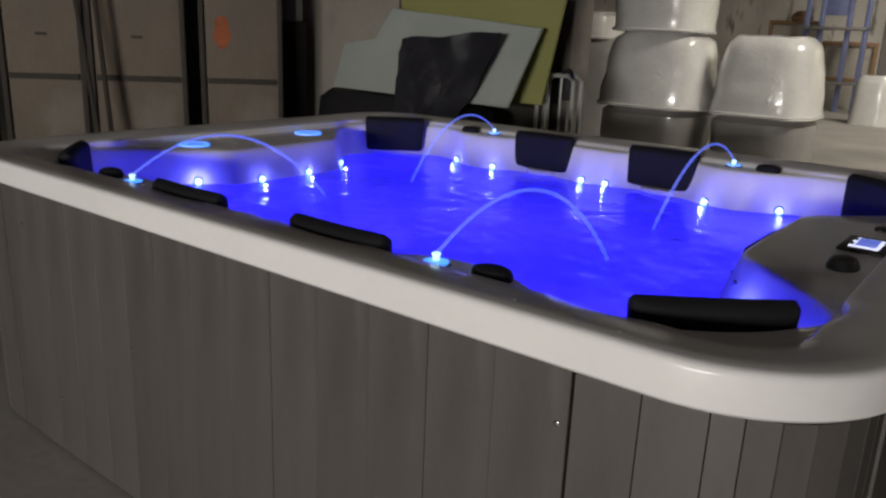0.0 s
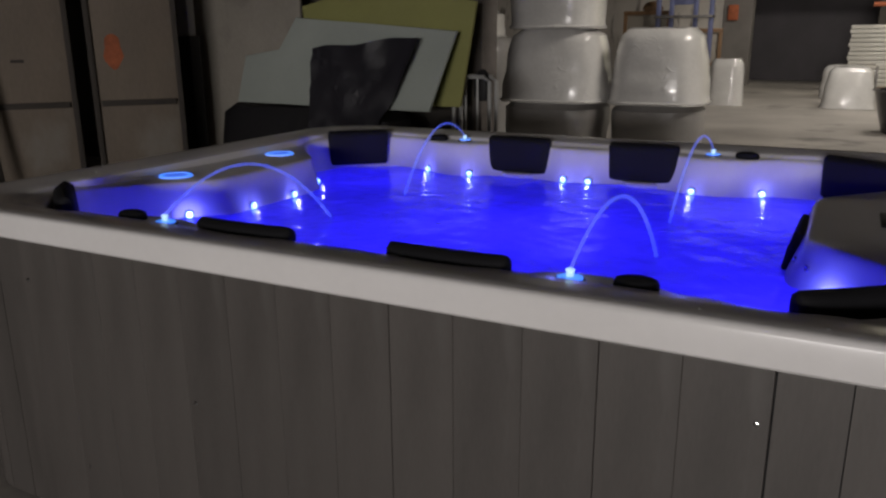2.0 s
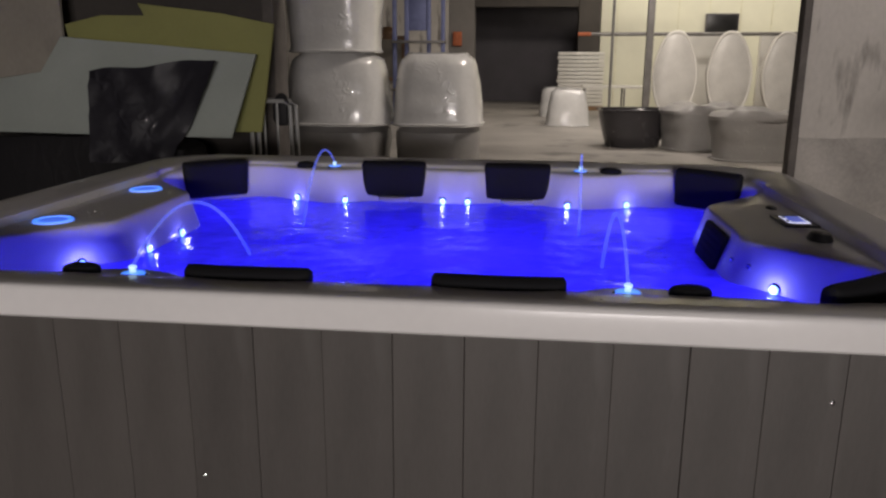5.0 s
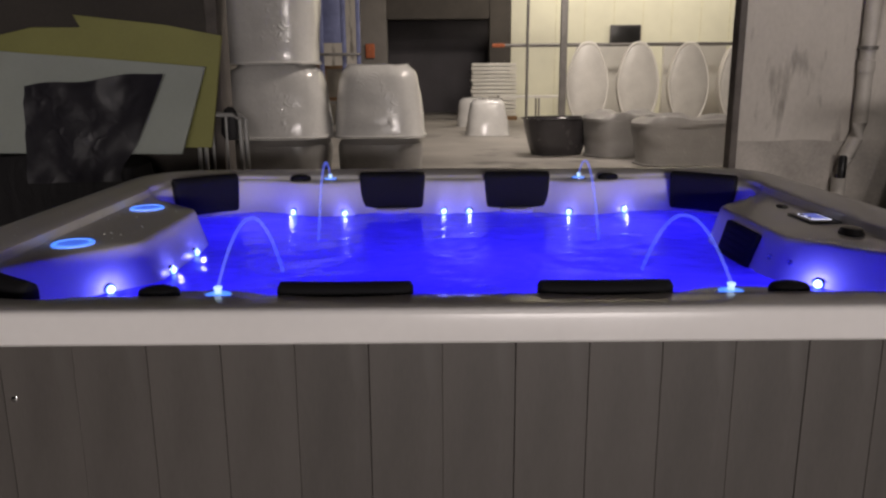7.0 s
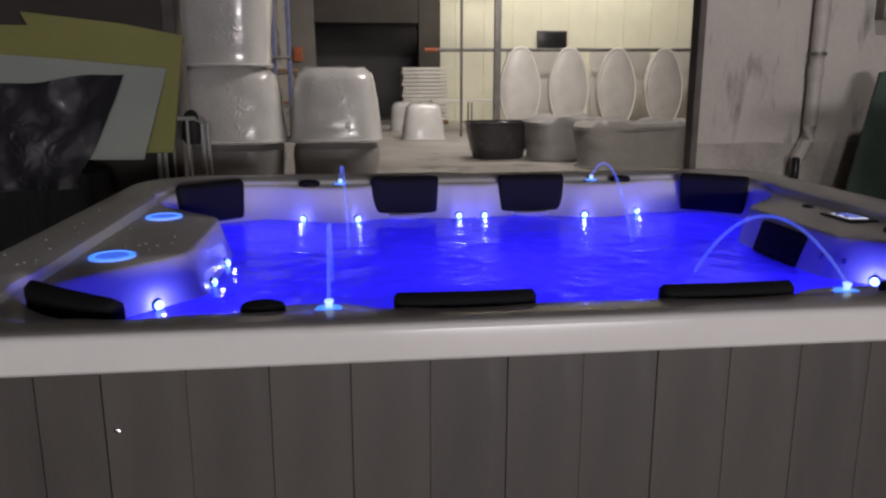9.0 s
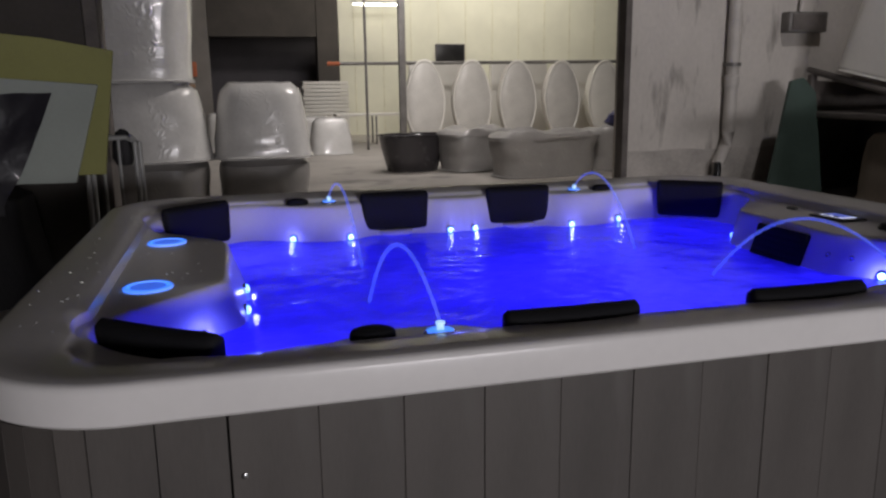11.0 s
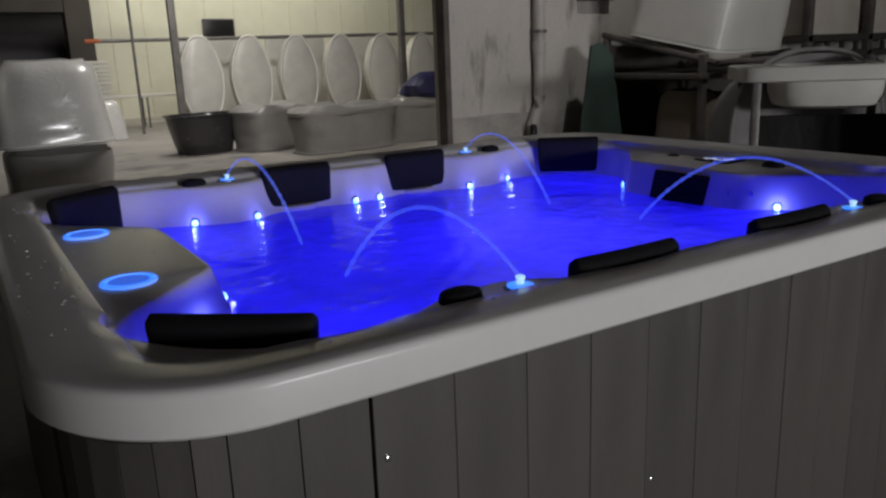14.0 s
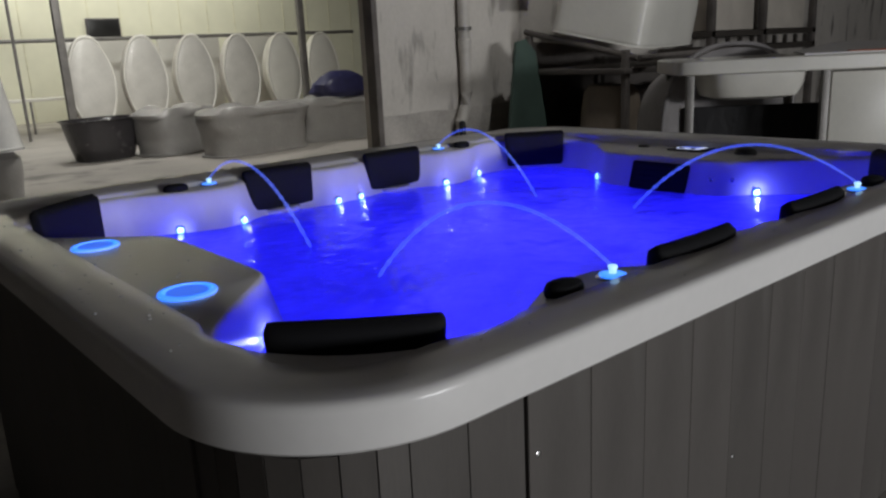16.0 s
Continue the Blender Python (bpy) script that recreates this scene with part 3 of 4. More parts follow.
# controls on the other end deck
ctl = part("control_panel", box(-0.055, 0.055, -0.085, 0.085, 0, 0.008, 0.004), M_BLACKGLOSS, tub, "control panel with lit white frame and blue screen")
ctl.matrix_basis = pose(1.200, 1.118, 0.8965)
part("backlight", box(-0.034, 0.034, -0.056, 0.056, 0.0082, 0.0098, 0.001), M_SCREEN_WHITE, ctl)
part("screen", box(-0.022, 0.026, -0.046, 0.046, 0.010, 0.0115, 0.001), M_SCREEN, ctl, "blue screen")
for i in (-1, 1):
    part("button", box(-0.033, -0.025, i * 0.026 - 0.012, i * 0.026 + 0.012, 0.010, 0.0125, 0.001), M_BLACKGLOSS, ctl)
k = part("air_knob", lathe([(0.034, 0), (0.035, 0.006), (0.031, 0.014), (0.027, 0.022), (0.016, 0.026), (0.003, 0.027)], 28, None, (0, 0, 0), 1.0, 1.35), M_BLACKGLOSS, tub, "black oval air control knob")
k.location = (1.195, 0.868, 0.8965)
k = part("air_valve", lathe([(0.018, 0), (0.018, 0.006), (0.012, 0.010), (0.003, 0.010)], 20, None, (0, 0, 0), 1, 1.6), M_BLACKGLOSS, tub, "small black air valve")
k.location = (1.195, 1.355, 0.8965)
sk = part("skimmer", box(-0.02, 0.02, -0.132, 0.132, 0, 0.135, 0.008), M_PILLOW, tub, "black skimmer grille at the water line")
sk.matrix_basis = pose(0.931, 1.105, 0.742, 0, 16, 0)
for i in range(5):
    part("slat", box(-0.022, -0.0205, -0.108, 0.108, 0.018 + i * 0.022, 0.034 + i * 0.022, 0.001), M_PILLOW, sk)

# water with ripples
bm = bmesh.new()
RW = [r - 0.047 for r in R_IN]
rings = []
for j in range(1, 61):
    f = j / 60
    ring = []
    for t, r in zip(THETAS[::2], RW[::2]):
        x, y = f * r * math.cos(t), CY + f * r * math.sin(t)
        z = 0.766 + 0.0042 * noise.noise((x * 7, y * 7, 0.3)) + 0.0022 * noise.noise((x * 19, y * 19, 4.0))
        ring.append(bm.verts.new((x, y, z)))
    rings.append(ring)
mid = bm.verts.new((0, CY, 0.766))
m_ = len(rings[0])
for k in range(m_):
    bm.faces.new((mid, rings[0][k], rings[0][(k + 1) % m_]))
for a, c in zip(rings, rings[1:]):
    for k in range(m_):
        bm.faces.new((a[k], c[k], c[(k + 1) % m_], a[(k + 1) % m_]))
tagged(link("water", bm, M_WATER), "rippled cloudy water glowing blue in the tub", "water", "", "stuff")

# drops splashed over the end deck and the rim
random.seed(11)
bm = bmesh.new()
for i in range(150):
    if i < 100:
        x, y = random.uniform(-1.39, -1.04), random.uniform(0.35, 1.9)
    else:
        x, y = random.uniform(-1.2, 1.35), random.choice((random.uniform(0.04, 0.13), random.uniform(2.1, 2.19)))
    t = math.atan2(y - CY, x)
    k = int(round((t + math.pi) / math.tau * STEPS)) % STEPS
    if math.hypot(x, y - CY) < R_IN[k] + 0.05 or (abs(x + 1.167) < 0.08 and min(abs(y - 0.81), abs(y - 1.417)) < 0.08):
        continue
    inset = min(HALF_X - abs(x), HALF_Y - abs(y - CY))
    z = float(np.interp(inset, [0.02, 0.06, 0.11, 0.150, 0.172], [0.941, 0.938, 0.932, 0.927, 0.912])) - (end_sink(x, y) if inset > 0.16 else 0)
    r = random.uniform(0.0013, 0.0036)
    lathe([(r, -0.001), (r * 0.92, r * 0.25), (r * 0.6, r * 0.5), (r * 0.15, r * 0.58)], 8, bm, (x, y, z), random.uniform(0.8, 1.4), 1.0)
tagged(link("water_drops", bm, M_DROP), "water drops splashed over the white deck", "water", "", "stuff")


# ---- bathtubs and other goods ----
def bath(name, L, W, H, material, label, m, category="bathtub", group="", power=2.6, foot=0.72, lip=0.03, inside=None):
    """A free-standing bathtub: flared wall, rolled lip and hollow basin. m places it, base at the origin."""
    top = tagged(new(name), label, category, group)
    top.matrix_basis = m
    a, b = L / 2, W / 2
    prof = [(foot * 0.96, 0.0), (foot, 0.015), (foot + (1 - foot) * 0.35, H * 0.3), (foot + (1 - foot) * 0.68, H * 0.62), (0.975, H * 0.9), (0.985, H - 0.03)]
    out = [oval(a * s, b * s, z, 44, power) for s, z in prof]
    out += [oval(a * 0.95, b * 0.94, H - 0.03, 44, power), oval(a * 0.93, b * 0.91, H - 0.06, 44, power), oval(a * 0.80, b * 0.74, H * 0.4, 44, power), oval(a * 0.66, b * 0.58, H * 0.2, 44, power)]
    part("body", loft(out), material, top)
    ring = [oval(a * 0.955, b * 0.945, H - 0.029, 44, power), oval(a * 0.985 + lip * 0.6, b * 0.985 + lip * 0.6, H - 0.029, 44, power), oval(a + lip, b + lip, H - 0.012, 44, power),
            oval(a + lip * 0.6, b + lip * 0.6, H, 44, power), oval(a - 0.02, b - 0.02, H - 0.002, 44, power), oval(a * 0.955, b * 0.945, H - 0.029, 44, power)]
    part("rim", loft(ring, None, False, False), material, top)
    return top


def wrapped(name, a, b, h, taper, material, label, m, group="", seed=1, category="wrapped tub"):
    """Goods wound in film: a rounded, slightly lumpy block, narrower at its top, with loose film at its edges."""
    random.seed(seed)
    noise.seed_set(seed)
    loops = []
    for k in range(13):
        u = k / 12
        s = 1 - (1 - taper) * u ** 1.6
        edge = 1.0
        if u > 0.88:
            edge = 1 - 0.16 * ((u - 0.88) / 0.12) ** 2
        if u < 0.06:
            edge = 1.025
        lp = []
        for x, y, _ in oval(a * s * edge, b * s * edge, 0, 44, 3.4):
            d = 1 + 0.035 * noise.noise((x * 3 + seed, y * 3, u * 4))
            lp.append((x * d, y * d, h * u + 0.012 * noise.noise((x * 5, y * 5, seed))))
        loops.append(lp)
    top = tagged(new(name), label, category, group)
    top.matrix_basis = m
    part("body", loft(loops), material, top)
    skirt = [oval(a * 1.035, b * 1.035, 0.004, 44, 3.4), oval(a * 1.045, b * 1.045, 0.020, 44, 3.4), oval(a * 1.02, b * 1.02, 0.032, 44, 3.4)]
    part("film_skirt", loft(skirt), material, top, "gathered film edge")
    st_ = taper * 0.84
    fold = [[(x * (1 + 0.02 * math.sin(9 * math.atan2(y, x) + seed)), y, z + 0.012 * noise.noise((x * 6, y * 6, seed))) for x, y, _ in oval(a * q, b * q, 0, 44, 3.4)] for q, z in ((st_ * 0.97, h - 0.004), (st_ * 1.0, h + 0.010), (st_ * 0.93, h + 0.014), (st_ * 0.5, h + 0.006))]
    part("film_fold", loft(fold), material, top, "film folded over the top")
    noise.seed_set(1)
    return top


G = "film-wrapped tub stacks"
# two stacks behind the gate
for x, y, tiers, a in ((-1.72, 6.75, 3, 0.56), (-0.67, 6.85, 2, 0.47)):
    wrapped("wrapped_tub", a * 0.90, 0.44, 0.72, 1.06, M_WRAPGREY, "grey film-wrapped tub standing on the concrete floor", pose(x, y, 0.0), G, 3 + tiers)
    wrapped("wrapped_tub", a, 0.48, 0.72, 0.80, M_WRAP, "white tub wrapped in shiny film on a grey one", pose(x, y, 0.725), G, 5 + tiers)
    if tiers > 2:
        wrapped("wrapped_tub", a * 0.80, 0.44, 0.86, 1.12, M_WRAP, "white tub wrapped in shiny film atop the stack", pose(x - 0.02, y, 1.455), G, 9)

wrapped("wrapped_tub", 0.72, 0.50, 1.36, 0.98, M_WRAPGREY, "tall grey film-wrapped bundle standing in the back hall", pose(-4.15, 9.7, 0), G, 33)
wrapped("wrapped_tub", 0.44, 0.40, 0.36, 0.94, M_WRAP, "white tub wrapped in film lying on the grey bundle", pose(-4.05, 9.6, 1.365), G, 34)

# goods farther back
wrapped("wrapped_box", 0.47, 0.38, 0.76, 0.74, M_WRAP, "low white bundle wrapped in film on the floor", pose(1.05, 15.65, 0), "far bundles", 21, "bundle")
wrapped("wrapped_box", 0.46, 0.34, 0.70, 0.88, M_WRAP, "white box bundle wrapped in film on the floor", pose(0.92, 18.3, 0), "far bundles", 22, "bundle")
stack = tagged(new("board_stack"), "stack of white boards on the far floor", "board stack")
stack.location = (1.56, 21.0, 0)
for i in range(14):
    part("board", box(-0.64 + 0.02 * (i % 3), 0.64 - 0.02 * (i % 2), -0.4, 0.4, 0.12 + i * 0.105, 0.12 + i * 0.105 + 0.09, 0.01), M_TUBWHITE, stack)
part("pallet", box(-0.66, 0.66, -0.42, 0.42, 0.0, 0.115, 0.01), M_WOOD, stack, "wooden pallet")

bath("black_bathtub", 1.15, 0.80, 0.62, M_TUBBLACK, "dark glossy bathtub standing on the floor", pose(1.95, 11.6, 0, 0, 0, 12), foot=0.74)
G2 = "grey bathtubs behind the gate"
for x, y, rz, a_, sd in ((3.05, 11.5, 30, 0.74, 51), (3.75, 10.2, 8, 0.90, 52), (5.5, 10.6, -6, 0.90, 53)):
    t_ = wrapped("grey_bathtub", a_ * 0.90, 0.40, 0.64, 1.10, M_WRAPGREY, "grey bathtub wrapped in dull film on the floor", pose(x, y, 0, 0, 0, rz), G2, sd, "bathtub")
    noise.seed_set(sd)
    bm = loft([[(px * (1 + 0.10 * noise.noise((px * 4, py * 4, u * 9))), py * (1 + 0.08 * noise.noise((px * 3, py * 6, u * 7))), 0.62 + u + 0.10 * noise.noise((px * 3.5, py * 4, 2.0)) * (1 if u > 0.02 else 0)) for px, py, _ in oval(a_ * s_, 0.44 * s_, 0, 44, 2.6)] for u, s_ in ((-0.05, 1.02), (0.0, 1.04), (0.04, 0.97), (0.07, 0.8), (0.06, 0.5), (0.04, 0.15))])
    part("film_cover", bm, M_WRAPGREY, t_, "loose film gathered over the top")
noise.seed_set(4)
bm = loft([[(x * (1 + 0.25 * noise.noise((x * 6, y * 6, u * 4))), y * (1 + 0.2 * noise.noise((x * 5, y * 7, u * 3))), 0.42 * u) for x, y, _ in oval(0.5 * s, 0.3 * s, 0, 30, 2.3)] for u, s in ((0, 0.8), (0.2, 1.0), (0.5, 1.0), (0.8, 0.75), (1.0, 0.35))])
bag = tagged(link("plastic_bag", bm, M_BLUEBAG), "crumpled navy plastic bag on a grey bathtub", "bag")
bag.location = (5.55, 10.5, 0.70)
noise.seed_set(1)


def upright(x, y, material, rz):
    """A bathtub stood on its end, the hollow side to the viewer."""
    def egg(s, yy):
        out = []
        for j in range(48):
            q = j * math.tau / 48
            c, sn = math.cos(q), math.sin(q)
            w = 0.50 * (1 - 0.24 * max(0.0, sn) ** 1.3 - 0.06 * max(0.0, -sn))
            out.append((w * s * math.copysign(abs(c) ** 0.74, c), yy, 0.95 + 0.95 * (1 - (1 - s) * 0.72) * sn))
        return out
    top = tagged(new("upright_bathtub"), "pale bathtub stood on its end, hollow side forward", "bathtub", "bathtubs stood on end")
    top.matrix_basis = pose(x, y, 0.12, -4, 0, rz)
    part("shell", loft([egg(0.66, 0.50), egg(0.80, 0.46), egg(0.92, 0.30), egg(0.965, 0.02)], None, True, False), material, top)
    part("rim", loft([egg(0.965, 0.02), egg(1.0, 0.0), egg(1.005, -0.025), egg(0.985, -0.045), egg(0.94, -0.05), egg(0.91, -0.035)], None, False, False), M_TUBWHITE, top, "rolled white rim")
    part("basin", loft([egg(0.91, -0.035), egg(0.89, -0.030), egg(0.84, -0.040), egg(0.70, -0.060), egg(0.40, -0.075)], None, False, True), M_MILKFILM if material is M_TUBGREY else material, top, "hollow side closed with milky film")
    part("support", box(-0.4, 0.4, -0.05, 0.4, -0.12, 0.03, 0.01), M_WOOD, top)


for i in range(6):
    upright(-1.264 + (4.684 + 1.15 * i) * (1 + 0.0141 * i), 16.6 + 0.25 * i, M_TUBGREY if i < 4 else M_TUBWHITE, 0)

# steel rack with a bar before the lit room
rack = tagged(new("steel_rack"), "steel frame rack with rails before the lit room", "rack")
rack.location = (0, 15.9, 0)
for x in (2.72, 8.1):
    part("post", box(x - 0.07, x + 0.07, -0.07, 0.07, 0, 5.9, 0.006), M_STEEL, rack)
part("rail", tube([(1.62, 2.1, 1.97), (11.0, 2.1, 2.0)], 0.042, 8), M_STEEL, rack)
part("thin_post", tube([(1.98, 0.4, 0.0), (1.98, 0.4, 4.2)], 0.03, 8), M_STEEL, rack)
part("rail_end", tube([(1.32, 2.1, 1.97), (1.62, 2.1, 1.97)], 0.047, 8), M_ORANGE, rack, "red painted rail end")
bench = tagged(new("work_bench"), "pale low bench with thin legs in the far hall", "bench")
bench.location = (2.5, 18.4, 0)
part("top", box(-1.0, 1.1, -0.35, 0.35, 0.70, 0.76, 0.01), M_TUBWHITE, bench)
for x in (-0.95, 0.0, 1.05):
    for y in (-0.3, 0.3):
        part("leg", box(x - 0.02, x + 0.02, y - 0.02, y + 0.02, 0, 0.70, 0.004), M_STEEL, bench)
for x, w, h in ((4.3, 1.5, 2.05), (6.6, 1.6, 2.0), (8.6, 1.5, 2.0)):
    tagged(link("bathtub_shell", box(x - w / 2, x + w / 2, 18.9, 19.1, 0, h, 0.02), M_TUBWHITE), "white bathtub shell standing in the lit room", "bathtub", "shells in the lit room")
scr = tagged(new("wall_screen"), "dark flat screen on the yellow wall", "screen")
part("frame", box(5.05, 5.95, 21.9, 21.98, 1.95, 2.65, 0.01), M_DARK, scr)
part("glass", box(5.09, 5.91, 21.89, 21.905, 1.99, 2.61, 0.004), M_BLACKGLOSS, scr)
tl = tagged(new("tube_lamp"), "bright fluorescent tube lamp over the lit room", "lamp")
part("housing", box(2.4, 3.9, 20.9, 21.0, 3.70, 3.76, 0.008), M_PALESTEEL, tl)
for x in (2.6, 3.7):
    part("hanger", tube([(x, 20.95, 3.76), (x, 20.95, 5.998)], 0.008, 6), M_STEEL, tl)
part("tube", tube([(2.45, 20.95, 3.66), (3.85, 20.95, 3.66)], 0.025, 10), M_TUBE, tl, "glowing tube")

# blue rack and framed cabinets left of the far passage
rk = tagged(new("blue_rack"), "tall blue steel rack posts in the back hall", "rack")
rk.location = (-2.3, 18.0, 0)
for x in (-0.85, -0.55, 0.0, 0.35):
    part("post", box(x - 0.05, x + 0.05, -0.05, 0.05, 0, 4.6, 0.006), M_BLUESTEEL, rk)
part("blue_sheet", box(-0.5, -0.05, -0.02, 0.02, 2.05, 3.2, 0.004), M_BLUESTEEL, rk, "bright blue sheet between the posts")
for z in (0.6, 1.75):
    part("shelf", box(-0.9, 0.4, -0.3, 0.3, z, z + 0.06, 0.006), M_STEEL, rk)
for cx, w, h in ((-3.62, 1.16, 1.95), (-2.38, 1.16, 1.52)):
    cb = tagged(new("framed_crate"), "brown wooden framed crate behind the wrapped tubs", "crate", "framed crates")
    cb.location = (cx, 18.9, 0)
    for x0, x1, z0, z1 in ((-w / 2, w / 2, h - 0.09, h), (-w / 2, -w / 2 + 0.08, 0, h - 0.092), (w / 2 - 0.08, w / 2, 0, h - 0.092), (-w / 2 + 0.082, w / 2 - 0.082, h * 0.42, h * 0.42 + 0.08)):
        part("frame_bar", box(x0, x1, -0.06, 0.05, z0, z1, 0.006), M_WOOD, cb)
    part("back", box(-w / 2 + 0.082, w / 2 - 0.082, 0.02, 0.04, 0.02, h - 0.092, 0.003), M_BEIGE, cb)
wrapped("wrapped_tub", 0.34, 0.30, 0.90, 0.90, M_WRAP, "small white film-wrapped tub standing by the framed crates", pose(-1.17, 15.5, 0), G, 31)
tagged(link("rumpled_cloth", loft([[(x * (1 + 0.2 * noise.noise((x * 9, y * 9, u))), y, 1.69 + 0.22 * u) for x, y, _ in oval(0.24 * s, 0.14 * s, 0, 24)] for u, s in ((0, 0.9), (0.3, 1), (0.7, 0.8), (1, 0.35))]), M_WOOD), "brown rumpled cloth lying on the cabinet", "cloth").location = (-3.5, 18.9, 0.262)

al = tagged(new("alarm_box"), "faded red alarm box on the far pillar", "alarm box")
part("case", box(-2.12, -1.86, 21.88, 21.998, 1.75, 2.15, 0.01), M_ORANGE, al)
part("lid", box(-2.09, -1.89, 21.868, 21.879, 1.79, 2.11, 0.006), M_ORANGE, al)
# ---- sheets and bundles beside the gate ----
bl = bmesh.new()
noise.seed_set(7)
loops = []
for u, s in ((0, 1.0), (0.25, 1.02), (0.6, 0.98), (0.9, 0.92), (1.0, 0.8)):
    loops.append([(x * s * (1 + 0.05 * noise.noise((x * 2, y * 2, u * 3))), y * s, 0.80 * u + 0.06 * noise.noise((x * 2.2, y * 2, 5)) * u) for x, y, _ in oval(0.98, 0.27, 0, 60, 5)])
tagged(link("tarpaulin", loft(loops, bl), M_BLACKFILM), "waist-high black tarpaulin drawn over stacked goods", "tarpaulin").location = (-3.22, 4.42, 0)


def sheet(name, pts, material, label, thick=0.03, bend=0.03, category="sheet"):
    """A thin board or sheet with an uneven outline in x and z, slightly bowed; pts are its corners, y set by a lean."""
    front_, back_ = [], []
    for x, y, z in pts:
        b = bend * math.sin(x * 3.0)
        front_.append((x, y + b, z))
        back_.append((x, y + b + thick, z))
    bm = loft([front_, back_])
    bmesh.ops.bevel(bm, geom=bm.edges[:], offset=0.004, segments=1, affect="EDGES")
    return tagged(link(name, bm, material), label, category)


sheet("foam_sheet", [(-3.98, 4.28, 0.82), (-1.96, 4.26, 0.80), (-1.80, 4.44, 1.43), (-2.64, 4.46, 1.50), (-3.08, 4.46, 1.53), (-3.40, 4.46, 1.56), (-3.58, 4.42, 1.28), (-3.95, 4.40, 1.23)], M_FOAMWHITE, "pale foam sheet leaning on the black tarpaulin", 0.03)
sheet("foam_sheet", [(-3.24, 4.58, 0.82), (-1.82, 4.54, 0.82), (-1.71, 4.62, 1.66), (-2.13, 4.64, 1.74), (-2.82, 4.66, 1.82), (-2.76, 4.66, 1.72), (-3.14, 4.65, 1.73), (-3.48, 4.65, 1.66)], M_FOAMYELLOW, "yellow-green sheet standing behind the pale foam", 0.03)
noise.seed_set(3)
bm = bmesh.new()
grid = []
for i in range(19):
    row = []
    for j in range(13):
        u, v = i / 18, j / 12
        u *= 0.66 + 0.34 * max(0.0, (v - 0.12) / 0.88) ** 0.8
        x = -3.0 + 0.955 * u
        z = 0.62 + (1.30 + 0.095 * u + 0.012 * math.sin(11 * u) - 0.62) * v
        y = 4.20 + 0.13 * u + 0.14 * (z - 1.3) + 0.040 * noise.noise((x * 5, z * 5, 1)) + 0.024 * noise.noise((x * 13, z * 13, 2))
        row.append(bm.verts.new((x, y - 0.05, z)))
    grid.append(row)
for a, c in zip(grid, grid[1:]):
    for j in range(12):
        bm.faces.new((a[j], c[j], c[j + 1], a[j + 1]))
bmesh.ops.solidify(bm, geom=bm.faces[:], thickness=0.006)
tagged(link("dark_foil", bm, M_FOIL), "crumpled dark foil hanging over the pale foam sheet", "foil")
noise.seed_set(1)

fr = tagged(empty("bed_rail", (-0.235, 0.843, 0)), "white tubular bed rail standing beside the tarpaulin", "bed rail")
for off in (0.0, 0.10):
    part("bow", tube([(-1.74 + off * 0.2, 3.9 + off, 0.0), (-1.73 + off * 0.2, 3.9 + off, 0.95), (-1.70 + off * 0.2, 3.9 + off, 1.03), (-1.64 + off * 0.2, 3.9 + off, 1.06), (-1.45 + off * 0.2, 3.9 + off, 1.06), (-1.40 + off * 0.2, 3.9 + off, 1.02), (-1.39 + off * 0.2, 3.9 + off, 0.0)], 0.018, 10), M_PALESTEEL, fr)
for x in (-1.62, -1.51):
    part("bar", tube([(x, 3.9, 0.3), (x, 3.9, 1.05)], 0.011, 8), M_PALESTEEL, fr)
part("cross_bar", tube([(-1.73, 3.9, 0.32), (-1.39, 3.9, 0.32)], 0.012, 8), M_PALESTEEL, fr)

noise.seed_set(9)
tagged(link("black_rag", loft([[(px * (1 + 0.25 * noise.noise((px * 20, py * 20, u))), py, 0.86 + 0.26 * u) for px, py, _ in oval(0.075 * s_, 0.05 * s_, 0, 24)] for u, s_ in ((0, 0.7), (0.2, 1.0), (0.6, 0.9), (0.9, 0.6), (1.0, 0.25))]), M_BLACKFILM), "black rag hung over the bed rail", "rag").location = (-1.72, 4.80, 0)
noise.seed_set(1)
# crate boards standing in a slanting row
def crate(x, y, w, h, rz, mark):
    mx = -0.17
    c = tagged(empty("crate_board", (x, y, 0), rz), "tall brown crate board with dark battens" if not mark else "tall brown crate board with a faded orange mark", "crate board", "crate boards by the wall")
    part("sheet", box(-w / 2, w / 2, 0, 0.05, 0.02, h, 0.004), M_CRATE, c)
    for xx in (-w / 2 + 0.02, w / 2 - 0.02):
        part("batten", box(xx - 0.022, xx + 0.022, -0.035, -0.002, 0, h, 0.004), M_CRATEDARK, c)
    part("batten", box(-w / 2 + 0.06, w / 2 - 0.06, -0.03, -0.002, 0.82, 0.87, 0.004), M_CRATEDARK, c)
    if mark:
        part("mark", loft([[(p + mx, q, z + 1.28) for p, z, q in [(0.075 * math.cos(k * math.tau / 24) * (1 + 0.15 * math.sin(5 * k)), 0.15 * math.sin(k * math.tau / 24), yy) for k in range(24)]] for yy in (-0.001, -0.004)]), M_ORANGE, c, "faded orange paint mark")
    else:
        part("hand_hold", box(-0.05, 0.05, -0.004, -0.0005, 1.20, 1.225, 0.001), M_CRATEDARK, c, "dark slot")


D = 49
for s, w, h, mk in ((-1.84, 0.66, 2.9, False), (-1.08, 0.70, 2.9, False), (-0.28, 0.84, 3.0, False), (0.635, 0.74, 3.0, True)):
    crate(-4.95 + s * math.cos(radians(D)), 3.18 + s * math.sin(radians(D)), w, h, D, mk)

